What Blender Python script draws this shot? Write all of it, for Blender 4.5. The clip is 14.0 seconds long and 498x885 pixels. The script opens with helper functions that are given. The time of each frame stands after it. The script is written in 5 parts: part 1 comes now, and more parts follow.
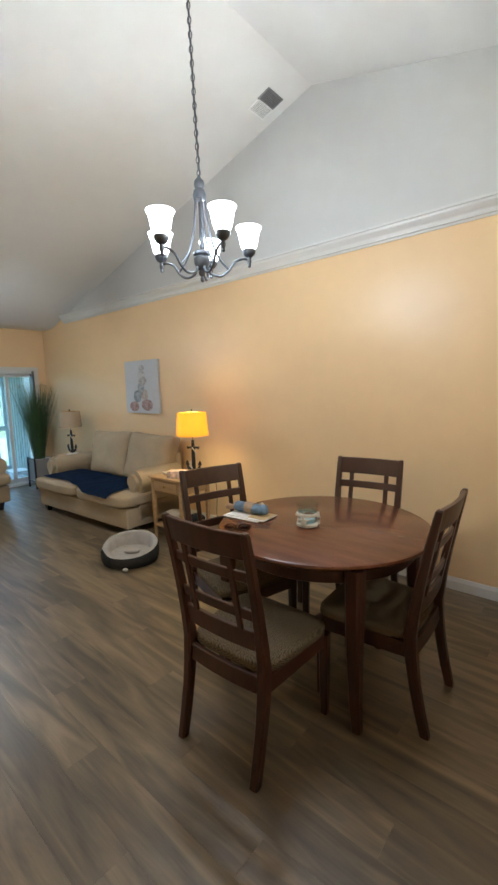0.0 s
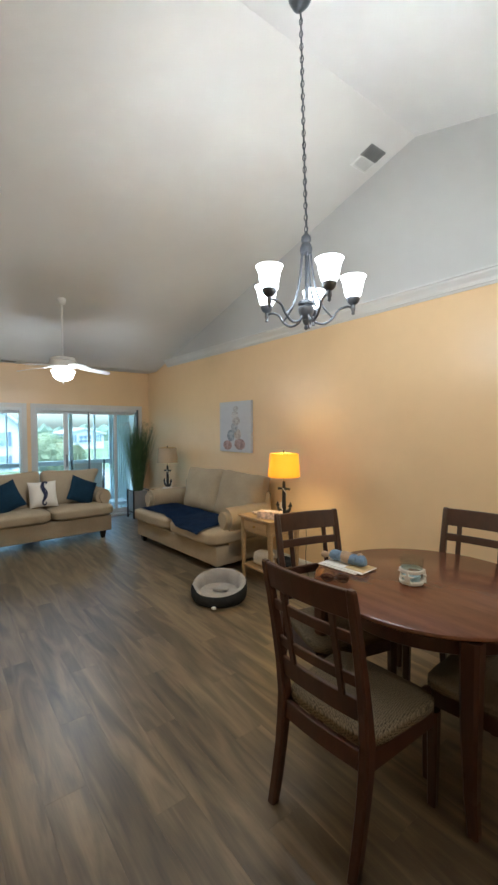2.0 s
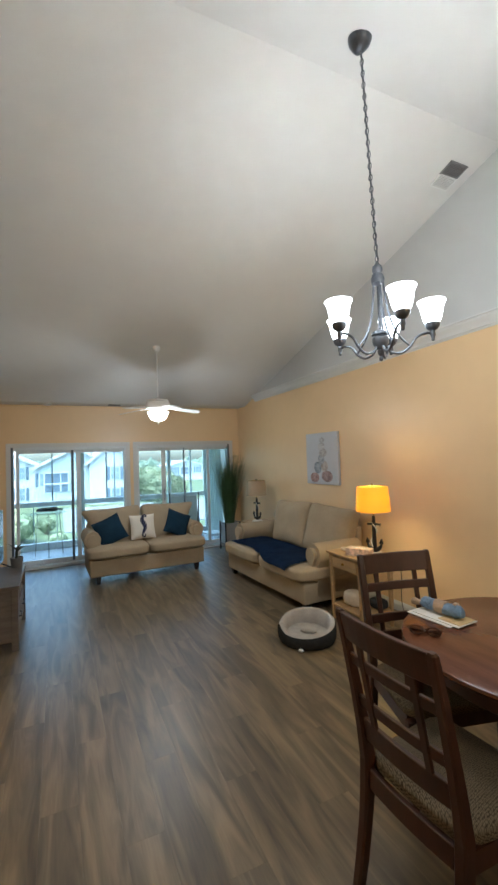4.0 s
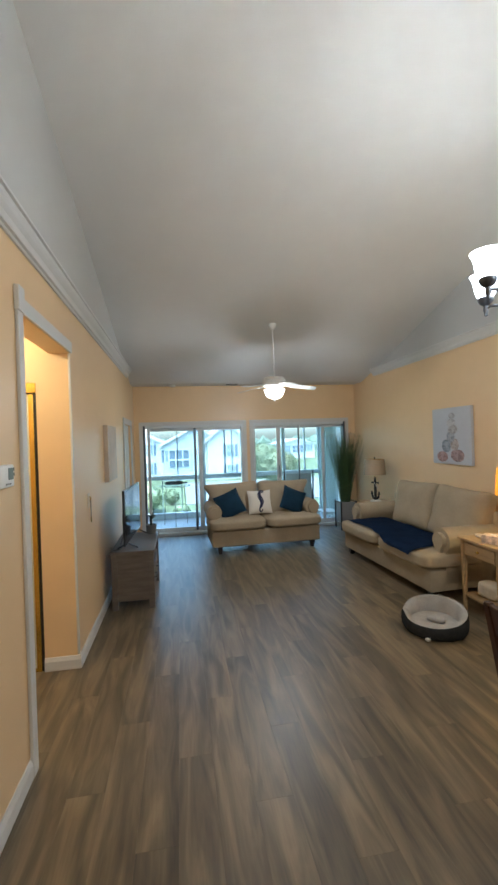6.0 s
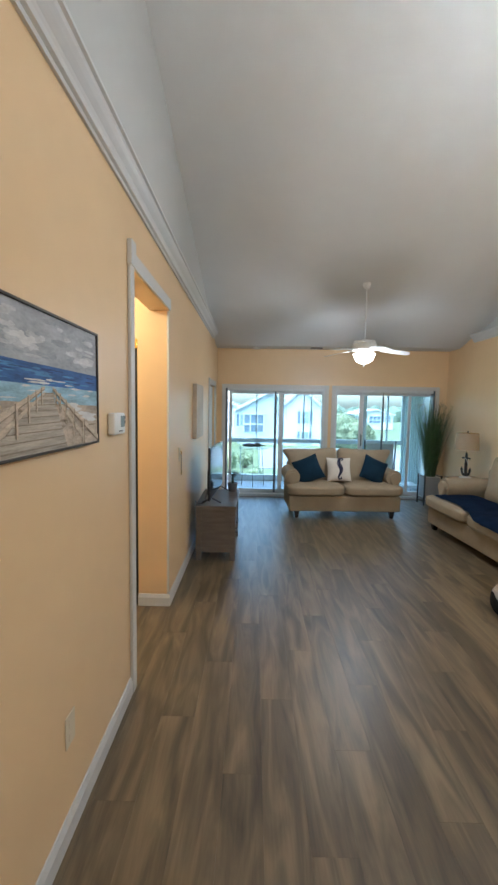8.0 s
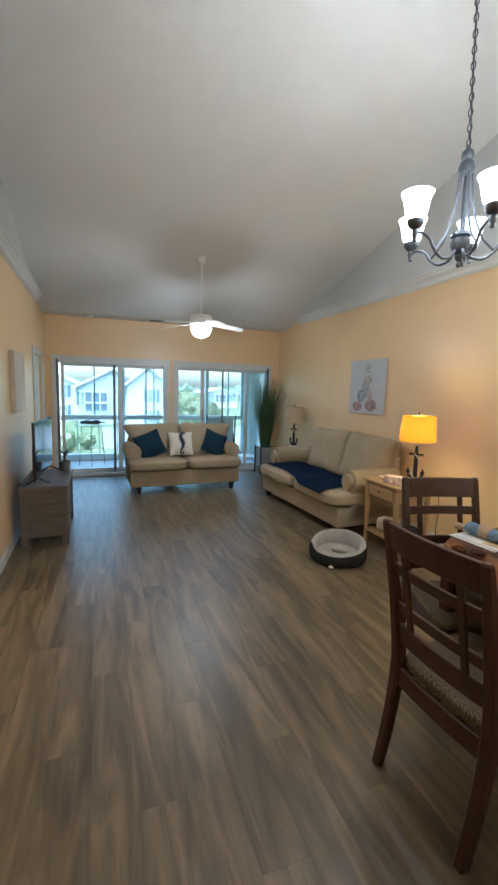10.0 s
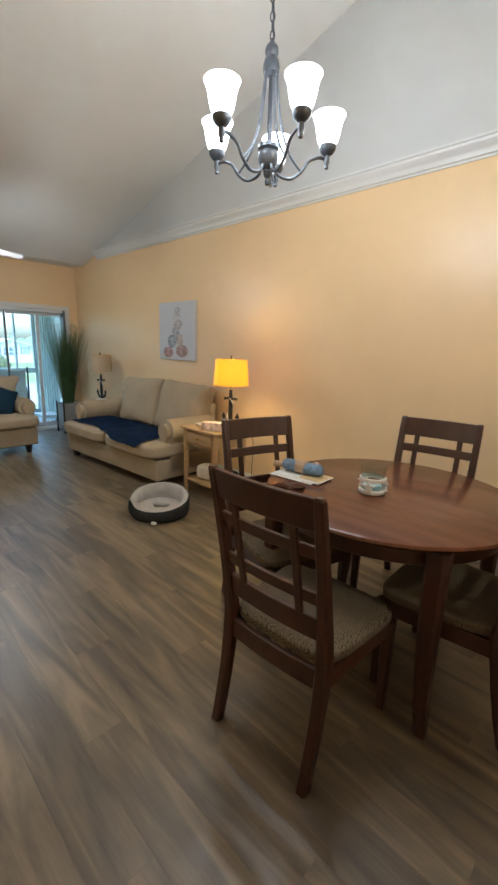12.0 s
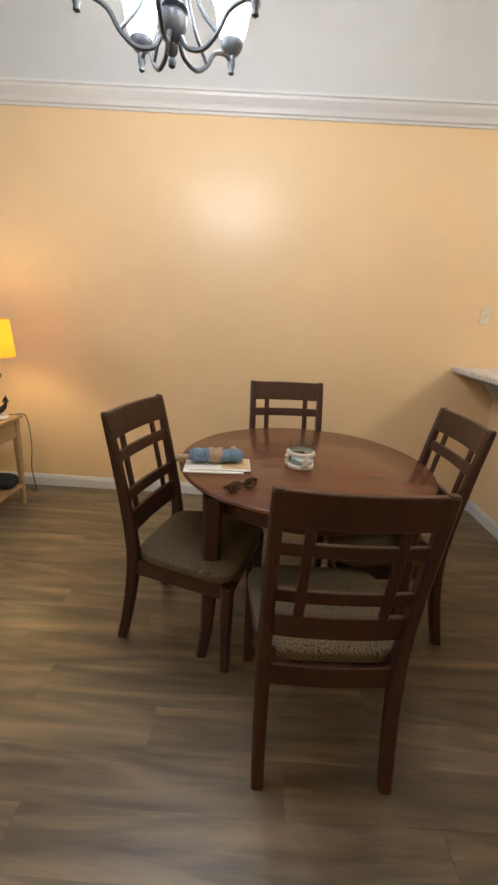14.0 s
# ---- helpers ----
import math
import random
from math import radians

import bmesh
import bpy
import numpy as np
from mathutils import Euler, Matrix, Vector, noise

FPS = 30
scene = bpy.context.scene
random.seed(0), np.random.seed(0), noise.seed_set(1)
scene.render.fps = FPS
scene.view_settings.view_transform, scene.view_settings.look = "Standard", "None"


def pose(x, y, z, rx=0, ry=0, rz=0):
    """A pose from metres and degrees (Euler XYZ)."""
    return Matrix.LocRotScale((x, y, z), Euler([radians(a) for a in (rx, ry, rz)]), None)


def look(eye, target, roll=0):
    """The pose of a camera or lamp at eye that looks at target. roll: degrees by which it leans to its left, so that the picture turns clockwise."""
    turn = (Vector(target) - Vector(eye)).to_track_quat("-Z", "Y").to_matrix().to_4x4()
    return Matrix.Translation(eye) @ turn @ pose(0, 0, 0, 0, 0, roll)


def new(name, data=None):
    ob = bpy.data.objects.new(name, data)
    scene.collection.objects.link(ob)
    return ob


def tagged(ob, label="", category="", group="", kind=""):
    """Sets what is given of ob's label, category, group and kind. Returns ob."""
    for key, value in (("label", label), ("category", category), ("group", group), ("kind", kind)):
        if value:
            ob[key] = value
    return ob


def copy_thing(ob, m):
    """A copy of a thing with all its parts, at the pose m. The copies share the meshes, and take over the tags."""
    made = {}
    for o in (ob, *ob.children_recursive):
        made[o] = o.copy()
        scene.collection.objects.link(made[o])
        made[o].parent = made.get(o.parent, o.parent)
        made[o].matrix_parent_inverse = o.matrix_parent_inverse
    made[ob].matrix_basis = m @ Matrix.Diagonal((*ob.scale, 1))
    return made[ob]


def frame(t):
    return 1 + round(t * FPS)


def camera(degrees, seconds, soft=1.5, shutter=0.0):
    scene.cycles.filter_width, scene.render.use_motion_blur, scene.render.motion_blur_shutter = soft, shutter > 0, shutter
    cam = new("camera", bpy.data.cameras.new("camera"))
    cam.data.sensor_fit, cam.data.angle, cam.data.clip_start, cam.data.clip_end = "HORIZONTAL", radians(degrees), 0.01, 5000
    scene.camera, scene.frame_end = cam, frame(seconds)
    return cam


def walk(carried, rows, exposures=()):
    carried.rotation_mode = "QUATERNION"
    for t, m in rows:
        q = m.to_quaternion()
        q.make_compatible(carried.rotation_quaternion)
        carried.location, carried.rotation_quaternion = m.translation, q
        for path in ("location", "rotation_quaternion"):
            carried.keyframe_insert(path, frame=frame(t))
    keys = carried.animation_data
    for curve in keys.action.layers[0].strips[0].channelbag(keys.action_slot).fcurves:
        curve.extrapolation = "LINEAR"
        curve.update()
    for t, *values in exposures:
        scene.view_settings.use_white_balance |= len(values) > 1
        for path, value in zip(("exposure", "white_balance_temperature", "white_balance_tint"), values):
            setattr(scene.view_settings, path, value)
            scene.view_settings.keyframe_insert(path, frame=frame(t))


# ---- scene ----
cam = camera(61.8, 14.0, soft=2.6)
PATH = [
    (0, (0.028, 0.036, 1.498), (-1.272, 1.533, 1.239), -1.40),
    (0.5, (-0.026, 0.013, 1.508), (-1.457, 1.400, 1.342), -1.54),
    (1, (-0.018, -0.008, 1.559), (-1.501, 1.332, 1.476), -1.10),
    (1.5, (-0.006, -0.012, 1.566), (-1.524, 1.289, 1.501), -0.45),
    (2, (-0.033, -0.017, 1.534), (-1.617, 1.203, 1.462), -0.27),
    (2.75, (-0.028, 0.009, 1.544), (-1.702, 1.103, 1.506), -0.62),
    (3.5, (-0.002, 0.069, 1.570), (-1.762, 1.018, 1.615), -1.58),
    (4.3, (0.009, 0.106, 1.583), (-1.840, 0.863, 1.663), -2.34),
    (4.5, (-0.009, 0.118, 1.558), (-1.881, 0.820, 1.636), -2.65),
    (5, (-0.046, 0.114, 1.557), (-1.963, 0.680, 1.613), -2.65),
    (5.5, (-0.056, 0.081, 1.564), (-2.005, 0.530, 1.593), -2.34),
    (6, (-0.061, 0.042, 1.571), (-2.034, 0.369, 1.560), -1.85),
    (6.5, (-0.070, 0.021, 1.560), (-2.059, 0.217, 1.501), -1.29),
    (7, (-0.075, -0.033, 1.552), (-2.071, 0.029, 1.447), -0.68),
    (7.2, (-0.075, -0.058, 1.547), (-2.072, -0.044, 1.426), -0.43),
    (7.6, (-0.079, -0.071, 1.542), (-2.073, -0.118, 1.394), 0.23),
    (8, (-0.082, -0.074, 1.535), (-2.075, -0.096, 1.366), 0.98),
    (8.4, (-0.083, -0.066, 1.526), (-2.073, -0.001, 1.341), 1.54),
    (8.9, (-0.083, -0.044, 1.515), (-2.059, 0.189, 1.311), 1.88),
    (9.3, (-0.079, -0.020, 1.506), (-2.028, 0.372, 1.287), 1.64),
    (9.5, (-0.069, 0.005, 1.508), (-1.995, 0.490, 1.277), 1.42),
    (10, (-0.070, 0.034, 1.472), (-1.934, 0.715, 1.219), 1.57),
    (10.5, (-0.067, 0.066, 1.465), (-1.862, 0.902, 1.184), 1.29),
    (11, (-0.058, 0.128, 1.462), (-1.766, 1.117, 1.137), 1.29),
    (11.5, (-0.109, 0.198, 1.434), (-1.680, 1.375, 1.053), 1.53),
    (12, (-0.301, 0.184, 1.385), (-1.665, 1.577, 0.940), 1.78),
    (12.5, (-0.595, 0.110, 1.390), (-1.681, 1.710, 0.883), 1.85),
    (13, (-0.874, 0.190, 1.370), (-1.614, 1.968, 0.831), 1.92),
    (13.5, (-1.118, 0.243, 1.367), (-1.499, 2.124, 0.806), 2.07),
    (14, (-1.361, 0.146, 1.384), (-1.383, 2.058, 0.797), 3.20),
]
walk(cam, [(t, look(eye, target, roll)) for t, eye, target, roll in PATH], exposures=[(0.0, 2.84, 5900, 5), (2.0, 2.72, 5980, 5), (4.5, 2.58, 6000, 5), (6.0, 2.64, 5900, 5), (7.2, 2.74, 5800, 6), (10.0, 2.68, 5750, 5), (11.5, 2.80, 5950, 6), (13.0, 2.92, 6200, 8), (14.0, 2.96, 6300, 10)])

# ---- world, sun, lamps ----
SKY, SUN = 0.27, 0.6
world = bpy.data.worlds.new("sky")
scene.world = world
world.use_nodes = True
wn = world.node_tree
sky = wn.nodes.new("ShaderNodeTexSky")
sky.sky_type, sky.sun_disc, sky.sun_elevation, sky.sun_rotation = "NISHITA", False, radians(70), radians(130)
sky.air_density, sky.dust_density, sky.ozone_density = 1.0, 4.0, 0.6
wn.links.new(sky.outputs[0], wn.nodes["Background"].inputs[0])
wn.nodes["Background"].inputs[1].default_value = SKY
sun_data = bpy.data.lights.new("sun", "SUN")
sun_data.energy, sun_data.angle, sun_data.color = SUN, radians(15), (1.0, 0.97, 0.93)
sun = new("sun", sun_data)
sun.matrix_world = look((0, 0, 0), (-0.26, 0.22, -0.94))


def lamp(name, p, watts, colour, size=0.04):
    d = bpy.data.lights.new(name, "POINT")
    d.energy, d.color, d.shadow_soft_size = watts, colour, size
    ob = new(name, d)
    ob.location = p
    return ob


# ---- materials ----
def mat(name, colour, rough=0.6, metal=0.0, vary=0.12, scale=6.0, bump=0.0, bump_scale=60.0, stretch=(1, 1, 1), spec=0.5, per_object=0.0):
    m = bpy.data.materials.new(name)
    m.use_nodes = True
    nt = m.node_tree
    b = nt.nodes["Principled BSDF"]
    b.inputs["Roughness"].default_value, b.inputs["Metallic"].default_value = rough, metal
    b.inputs["Specular IOR Level"].default_value = spec
    tc = nt.nodes.new("ShaderNodeTexCoord")
    mp = nt.nodes.new("ShaderNodeMapping")
    mp.inputs["Scale"].default_value = stretch
    nt.links.new(tc.outputs["Object"], mp.inputs[0])
    n1 = nt.nodes.new("ShaderNodeTexNoise")
    n1.inputs["Scale"].default_value, n1.inputs["Detail"].default_value = scale, 6
    nt.links.new(mp.outputs[0], n1.inputs["Vector"])
    n2 = nt.nodes.new("ShaderNodeTexNoise")
    n2.inputs["Scale"].default_value, n2.inputs["Detail"].default_value = scale * 7, 4
    nt.links.new(mp.outputs[0], n2.inputs["Vector"])
    add = nt.nodes.new("ShaderNodeMath")
    add.operation = "MULTIPLY_ADD"
    nt.links.new(n2.outputs[0], add.inputs[0])
    add.inputs[1].default_value = 0.5
    nt.links.new(n1.outputs[0], add.inputs[2])
    ramp = nt.nodes.new("ShaderNodeMapRange")
    ramp.inputs[1].default_value, ramp.inputs[2].default_value = 0.45, 1.05
    ramp.inputs[3].default_value, ramp.inputs[4].default_value = 1 - vary, 1 + vary
    nt.links.new(add.outputs[0], ramp.inputs[0])
    last = ramp.outputs[0]
    if per_object:
        oi = nt.nodes.new("ShaderNodeObjectInfo")
        r2 = nt.nodes.new("ShaderNodeMapRange")
        r2.inputs[3].default_value, r2.inputs[4].default_value = 1 - per_object, 1 + per_object
        nt.links.new(oi.outputs["Random"], r2.inputs[0])
        mu = nt.nodes.new("ShaderNodeMath")
        mu.operation = "MULTIPLY"
        nt.links.new(last, mu.inputs[0])
        nt.links.new(r2.outputs[0], mu.inputs[1])
        last = mu.outputs[0]
    vm = nt.nodes.new("ShaderNodeVectorMath")
    vm.operation = "SCALE"
    vm.inputs[0].default_value = colour
    nt.links.new(last, vm.inputs["Scale"])
    nt.links.new(vm.outputs[0], b.inputs["Base Color"])
    if bump:
        nb = nt.nodes.new("ShaderNodeTexNoise")
        nb.inputs["Scale"].default_value, nb.inputs["Detail"].default_value = bump_scale, 3
        nt.links.new(mp.outputs[0], nb.inputs["Vector"])
        bp = nt.nodes.new("ShaderNodeBump")
        bp.inputs["Strength"].default_value, bp.inputs["Distance"].default_value = bump, 0.01
        nt.links.new(nb.outputs[0], bp.inputs["Height"])
        nt.links.new(bp.outputs[0], b.inputs["Normal"])
    return m


def glow(name, colour, strength, base=(0.9, 0.9, 0.88)):
    m = mat(name, base, 0.4, vary=0.03)
    b = m.node_tree.nodes["Principled BSDF"]
    b.inputs["Emission Color"].default_value = (*colour, 1)
    b.inputs["Emission Strength"].default_value = strength
    return m


def glass_mat(name, tint, gloss=0.06):
    m = bpy.data.materials.new(name)
    m.use_nodes = True
    nt = m.node_tree
    nt.nodes.clear()
    out = nt.nodes.new("ShaderNodeOutputMaterial")
    tr = nt.nodes.new("ShaderNodeBsdfTransparent")
    tr.inputs[0].default_value = (*tint, 1)
    gl = nt.nodes.new("ShaderNodeBsdfGlossy")
    gl.inputs["Roughness"].default_value = 0.02
    mx = nt.nodes.new("ShaderNodeMixShader")
    lw = nt.nodes.new("ShaderNodeLayerWeight")
    lw.inputs[0].default_value = 0.5
    pw = nt.nodes.new("ShaderNodeMath")
    pw.operation = "POWER"
    pw.inputs[1].default_value = 4.0
    nt.links.new(lw.outputs["Facing"], pw.inputs[0])
    ad = nt.nodes.new("ShaderNodeMath")
    ad.operation = "MULTIPLY_ADD"
    ad.inputs[1].default_value, ad.inputs[2].default_value = 0.6, gloss * 0.5
    nt.links.new(pw.outputs[0], ad.inputs[0])
    nt.links.new(ad.outputs[0], mx.inputs[0])
    nt.links.new(tr.outputs[0], mx.inputs[1])
    nt.links.new(gl.outputs[0], mx.inputs[2])
    nt.links.new(mx.outputs[0], out.inputs[0])
    return m


def weave_mat(name, dark, light, scale):
    """A basket weave: small raised cells with dark gaps."""
    m = mat(name, light, 0.9, vary=0.15, scale=14, spec=0.2)
    nt = m.node_tree
    b = nt.nodes["Principled BSDF"]
    tc = nt.nodes.new("ShaderNodeTexCoord")
    vo = nt.nodes.new("ShaderNodeTexVoronoi")
    vo.inputs["Scale"].default_value = scale
    vo.voronoi_dimensions = "2D"
    vo.inputs["Randomness"].default_value = 0.45
    turn = nt.nodes.new("ShaderNodeMapping")
    turn.inputs["Rotation"].default_value = (0.65, 0.55, 0.3)
    nt.links.new(tc.outputs["Object"], turn.inputs[0])
    nt.links.new(turn.outputs[0], vo.inputs["Vector"])
    cr = nt.nodes.new("ShaderNodeValToRGB")
    cr.color_ramp.elements[0].position, cr.color_ramp.elements[0].color = 0.25, (*light, 1)
    cr.color_ramp.elements[1].position, cr.color_ramp.elements[1].color = 0.6, (*dark, 1)
    nt.links.new(vo.outputs["Distance"], cr.inputs[0])
    nt.links.new(cr.outputs[0], b.inputs["Base Color"])
    bp = nt.nodes.new("ShaderNodeBump")
    bp.inputs["Strength"].default_value, bp.inputs["Distance"].default_value, bp.invert = 0.5, 0.003, True
    nt.links.new(vo.outputs["Distance"], bp.inputs["Height"])
    nt.links.new(bp.outputs[0], b.inputs["Normal"])
    return m


def plank_mat():
    """Grey-brown oak laminate: long grain, every plank of its own tone."""
    m = bpy.data.materials.new("oak_plank")
    m.use_nodes = True
    nt = m.node_tree
    b = nt.nodes["Principled BSDF"]
    b.inputs["Specular IOR Level"].default_value = 0.85
    tc, oi = nt.nodes.new("ShaderNodeTexCoord"), nt.nodes.new("ShaderNodeObjectInfo")
    sc = nt.nodes.new("ShaderNodeVectorMath")
    sc.operation = "MULTIPLY_ADD"
    nt.links.new(oi.outputs["Random"], sc.inputs[0])
    sc.inputs[1].default_value = (37.0, 19.0, 5.0)
    nt.links.new(tc.outputs["Object"], sc.inputs[2])
    mp = nt.nodes.new("ShaderNodeMapping")
    mp.inputs["Scale"].default_value = (0.80, 5.5, 1.0)
    nt.links.new(sc.outputs[0], mp.inputs[0])
    broad = nt.nodes.new("ShaderNodeTexNoise")
    broad.inputs["Scale"].default_value, broad.inputs["Detail"].default_value, broad.inputs["Distortion"].default_value = 1.8, 6, 1.2
    nt.links.new(mp.outputs[0], broad.inputs["Vector"])
    mp2 = nt.nodes.new("ShaderNodeMapping")
    mp2.inputs["Scale"].default_value = (3.2, 62.0, 1.0)
    nt.links.new(sc.outputs[0], mp2.inputs[0])
    fine = nt.nodes.new("ShaderNodeTexNoise")
    fine.inputs["Scale"].default_value, fine.inputs["Detail"].default_value = 2.0, 5
    nt.links.new(mp2.outputs[0], fine.inputs["Vector"])
    mixv = nt.nodes.new("ShaderNodeMath")
    mixv.operation = "MULTIPLY_ADD"
    nt.links.new(fine.outputs[0], mixv.inputs[0])
    mixv.inputs[1].default_value = 0.20
    nt.links.new(broad.outputs[0], mixv.inputs[2])
    tone = nt.nodes.new("ShaderNodeMath")
    tone.operation = "MULTIPLY_ADD"
    nt.links.new(oi.outputs["Random"], tone.inputs[0])
    tone.inputs[1].default_value = 0.045
    nt.links.new(mixv.outputs[0], tone.inputs[2])
    cr = nt.nodes.new("ShaderNodeValToRGB")
    e = cr.color_ramp.elements
    e[0].position, e[0].color = 0.355, (0.050, 0.037, 0.021, 1)
    e[1].position, e[1].color = 0.87, (0.256, 0.192, 0.110, 1)
    mid = e.new(0.58)
    mid.color = (0.124, 0.091, 0.052, 1)
    nt.links.new(tone.outputs[0], cr.inputs[0])
    nt.links.new(cr.outputs[0], b.inputs["Base Color"])
    rr = nt.nodes.new("ShaderNodeMapRange")
    rr.inputs[3].default_value, rr.inputs[4].default_value = 0.33, 0.47
    nt.links.new(fine.outputs[0], rr.inputs[0])
    nt.links.new(rr.outputs[0], b.inputs["Roughness"])
    bp = nt.nodes.new("ShaderNodeBump")
    bp.inputs["Strength"].default_value, bp.inputs["Distance"].default_value = 0.03, 0.002
    nt.links.new(fine.outputs[0], bp.inputs["Height"])
    nt.links.new(bp.outputs[0], b.inputs["Normal"])
    return m


PEACH = mat("peach_paint", (0.745, 0.535, 0.305), 0.37, vary=0.035, scale=1.2, bump=0.05, bump_scale=220, spec=0.5)
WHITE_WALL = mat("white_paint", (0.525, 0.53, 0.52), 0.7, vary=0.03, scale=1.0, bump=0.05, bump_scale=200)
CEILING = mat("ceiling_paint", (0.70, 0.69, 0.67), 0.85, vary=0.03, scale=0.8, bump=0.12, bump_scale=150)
TRIM = mat("trim_paint", (0.60, 0.60, 0.59), 0.4, vary=0.03, scale=3)
PLANK = plank_mat()
JOINT = mat("floor_joint", (0.07, 0.052, 0.034), 0.7)
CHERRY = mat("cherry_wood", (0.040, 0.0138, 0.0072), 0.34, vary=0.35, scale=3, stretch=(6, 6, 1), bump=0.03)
# same cherry, lighter and warmer: the top's orange-brown reflection is put into its colour
CHERRY_TOP_LIT = mat("cherry_table_top_lit", (0.128, 0.045, 0.021), 0.2, vary=0.25, scale=3, stretch=(1, 7, 1), bump=0.015)
WEAVE = weave_mat("seat_weave", (0.036, 0.026, 0.015), (0.150, 0.114, 0.070), 190)
OAK = mat("honey_oak", (0.37, 0.235, 0.108), 0.45, vary=0.25, scale=4, stretch=(1, 1, 6), bump=0.05)
GREYWOOD = mat("grey_washed_wood", (0.13, 0.108, 0.092), 0.5, vary=0.3, scale=4, stretch=(1, 1, 8), bump=0.05)
LINEN = mat("beige_linen", (0.375, 0.305, 0.212), 0.95, vary=0.1, scale=5, bump=0.35, bump_scale=420, spec=0.15)
NAVY = mat("navy_cloth", (0.017, 0.038, 0.092), 0.95, vary=0.3, scale=9, bump=0.6, bump_scale=260, spec=0.1)
TEAL_NAVY = mat("navy_pillow_cloth", (0.010, 0.032, 0.058), 0.9, vary=0.2, scale=9, bump=0.3, bump_scale=300, spec=0.15)
CREAM = mat("cream_cloth", (0.68, 0.64, 0.57), 0.95, vary=0.06, bump=0.3, bump_scale=300, spec=0.1)
BLACKWOOD = mat("black_wood", (0.012, 0.010, 0.009), 0.35, vary=0.2)
# pewter, its grey-blue lightened to hold the veil of glare round the shades
STEEL = mat("brushed_pewter", (0.115, 0.126, 0.142), 0.33, metal=0.85, vary=0.2, scale=12)
WHITE_METAL = mat("white_enamel", (0.78, 0.78, 0.76), 0.3, vary=0.03)
BRASS = mat("polished_brass", (0.72, 0.50, 0.12), 0.25, metal=0.9, vary=0.1)
DARK = mat("dark_plastic", (0.012, 0.013, 0.015), 0.35, vary=0.15)
SCREEN = mat("screen_glass", (0.012, 0.014, 0.018), 0.08, vary=0.05)
ALU = mat("white_aluminium", (0.60, 0.64, 0.66), 0.35, vary=0.05, scale=4)
DARK_ALU = mat("dark_aluminium", (0.085, 0.105, 0.125), 0.4, vary=0.1)
GLASS = glass_mat("tinted_pane", (0.72, 0.83, 0.86))
CLEAR = glass_mat("clear_glass", (0.93, 0.97, 0.97))
LIT_SHADE = glow("lit_frosted_glass", (0.93, 0.97, 1.0), 1.2)
FAN_GLASS = glow("lit_bowl_glass", (1.0, 0.97, 0.92), 1.2)
WARM_SHADE = glow("lit_linen_shade", (1.0, 0.42, 0.02), 0.12, (0.62, 0.36, 0.06))
nt = WARM_SHADE.node_tree
mix, trl = nt.nodes.new("ShaderNodeMixShader"), nt.nodes.new("ShaderNodeBsdfTranslucent")
trl.inputs[0].default_value = (0.70, 0.42, 0.08, 1)
mix.inputs[0].default_value = 0.45
nt.links.new(nt.nodes["Principled BSDF"].outputs[0], mix.inputs[1])
nt.links.new(trl.outputs[0], mix.inputs[2])
nt.links.new(mix.outputs[0], nt.nodes["Material Output"].inputs[0])
LINEN_SHADE = mat("linen_shade", (0.40, 0.31, 0.21), 0.9, vary=0.08, bump=0.3, bump_scale=300)
HALL_GLASS = glow("lit_dome_glass", (1.0, 0.80, 0.45), 0.8)
PLUSH = mat("grey_plush", (0.42, 0.40, 0.38), 1.0, vary=0.15, scale=16, bump=0.9, bump_scale=160, spec=0.05)
CHARCOAL = mat("charcoal_cloth", (0.032, 0.033, 0.033), 0.95, vary=0.25, scale=20, bump=0.3, spec=0.1)
LEAF = mat("grass_blade", (0.046, 0.092, 0.034), 0.55, vary=0.35, scale=8)
LEAF_DARK = mat("succulent_leaf", (0.02, 0.035, 0.02), 0.5, vary=0.3)
POT = mat("grey_pot", (0.13, 0.13, 0.13), 0.5)
PAPER = mat("paper", (0.75, 0.74, 0.70), 0.8, vary=0.03)
STONE = mat("speckled_counter", (0.55, 0.54, 0.52), 0.3, vary=0.35, scale=45)
PORCH_FLOOR = mat("porch_concrete", (0.42, 0.44, 0.45), 0.5, vary=0.1, scale=3)
PORCH_WALL = mat("porch_siding", (0.52, 0.60, 0.58), 0.6, vary=0.06, scale=3)
SIDING = mat("white_siding", (0.47, 0.50, 0.52), 0.6, vary=0.05, scale=0.5)
BLUE_SIDING = mat("pale_blue_siding", (0.37, 0.42, 0.45), 0.6, vary=0.05, scale=0.5)
ROOF = mat("shingle_roof", (0.26, 0.27, 0.29), 0.9, vary=0.2, scale=2)
HOUSE_PANE = mat("house_pane", (0.20, 0.26, 0.30), 0.2)
SHUTTER = mat("blue_shutter", (0.10, 0.15, 0.20), 0.5)
GRASS = mat("lawn", (0.085, 0.115, 0.055), 0.9, vary=0.35, scale=0.25)
# leaf green made paler, with outdoor haze put into the base colour
BUSH = mat("bush_leaf", (0.16, 0.20, 0.115), 0.7, vary=0.45, scale=0.6, per_object=0.25)
ASPHALT = mat("asphalt", (0.16, 0.17, 0.18), 0.9, vary=0.15, scale=0.6)
FARWOOD = mat("far_wood", (0.11, 0.15, 0.11), 0.9, vary=0.35, scale=0.15)


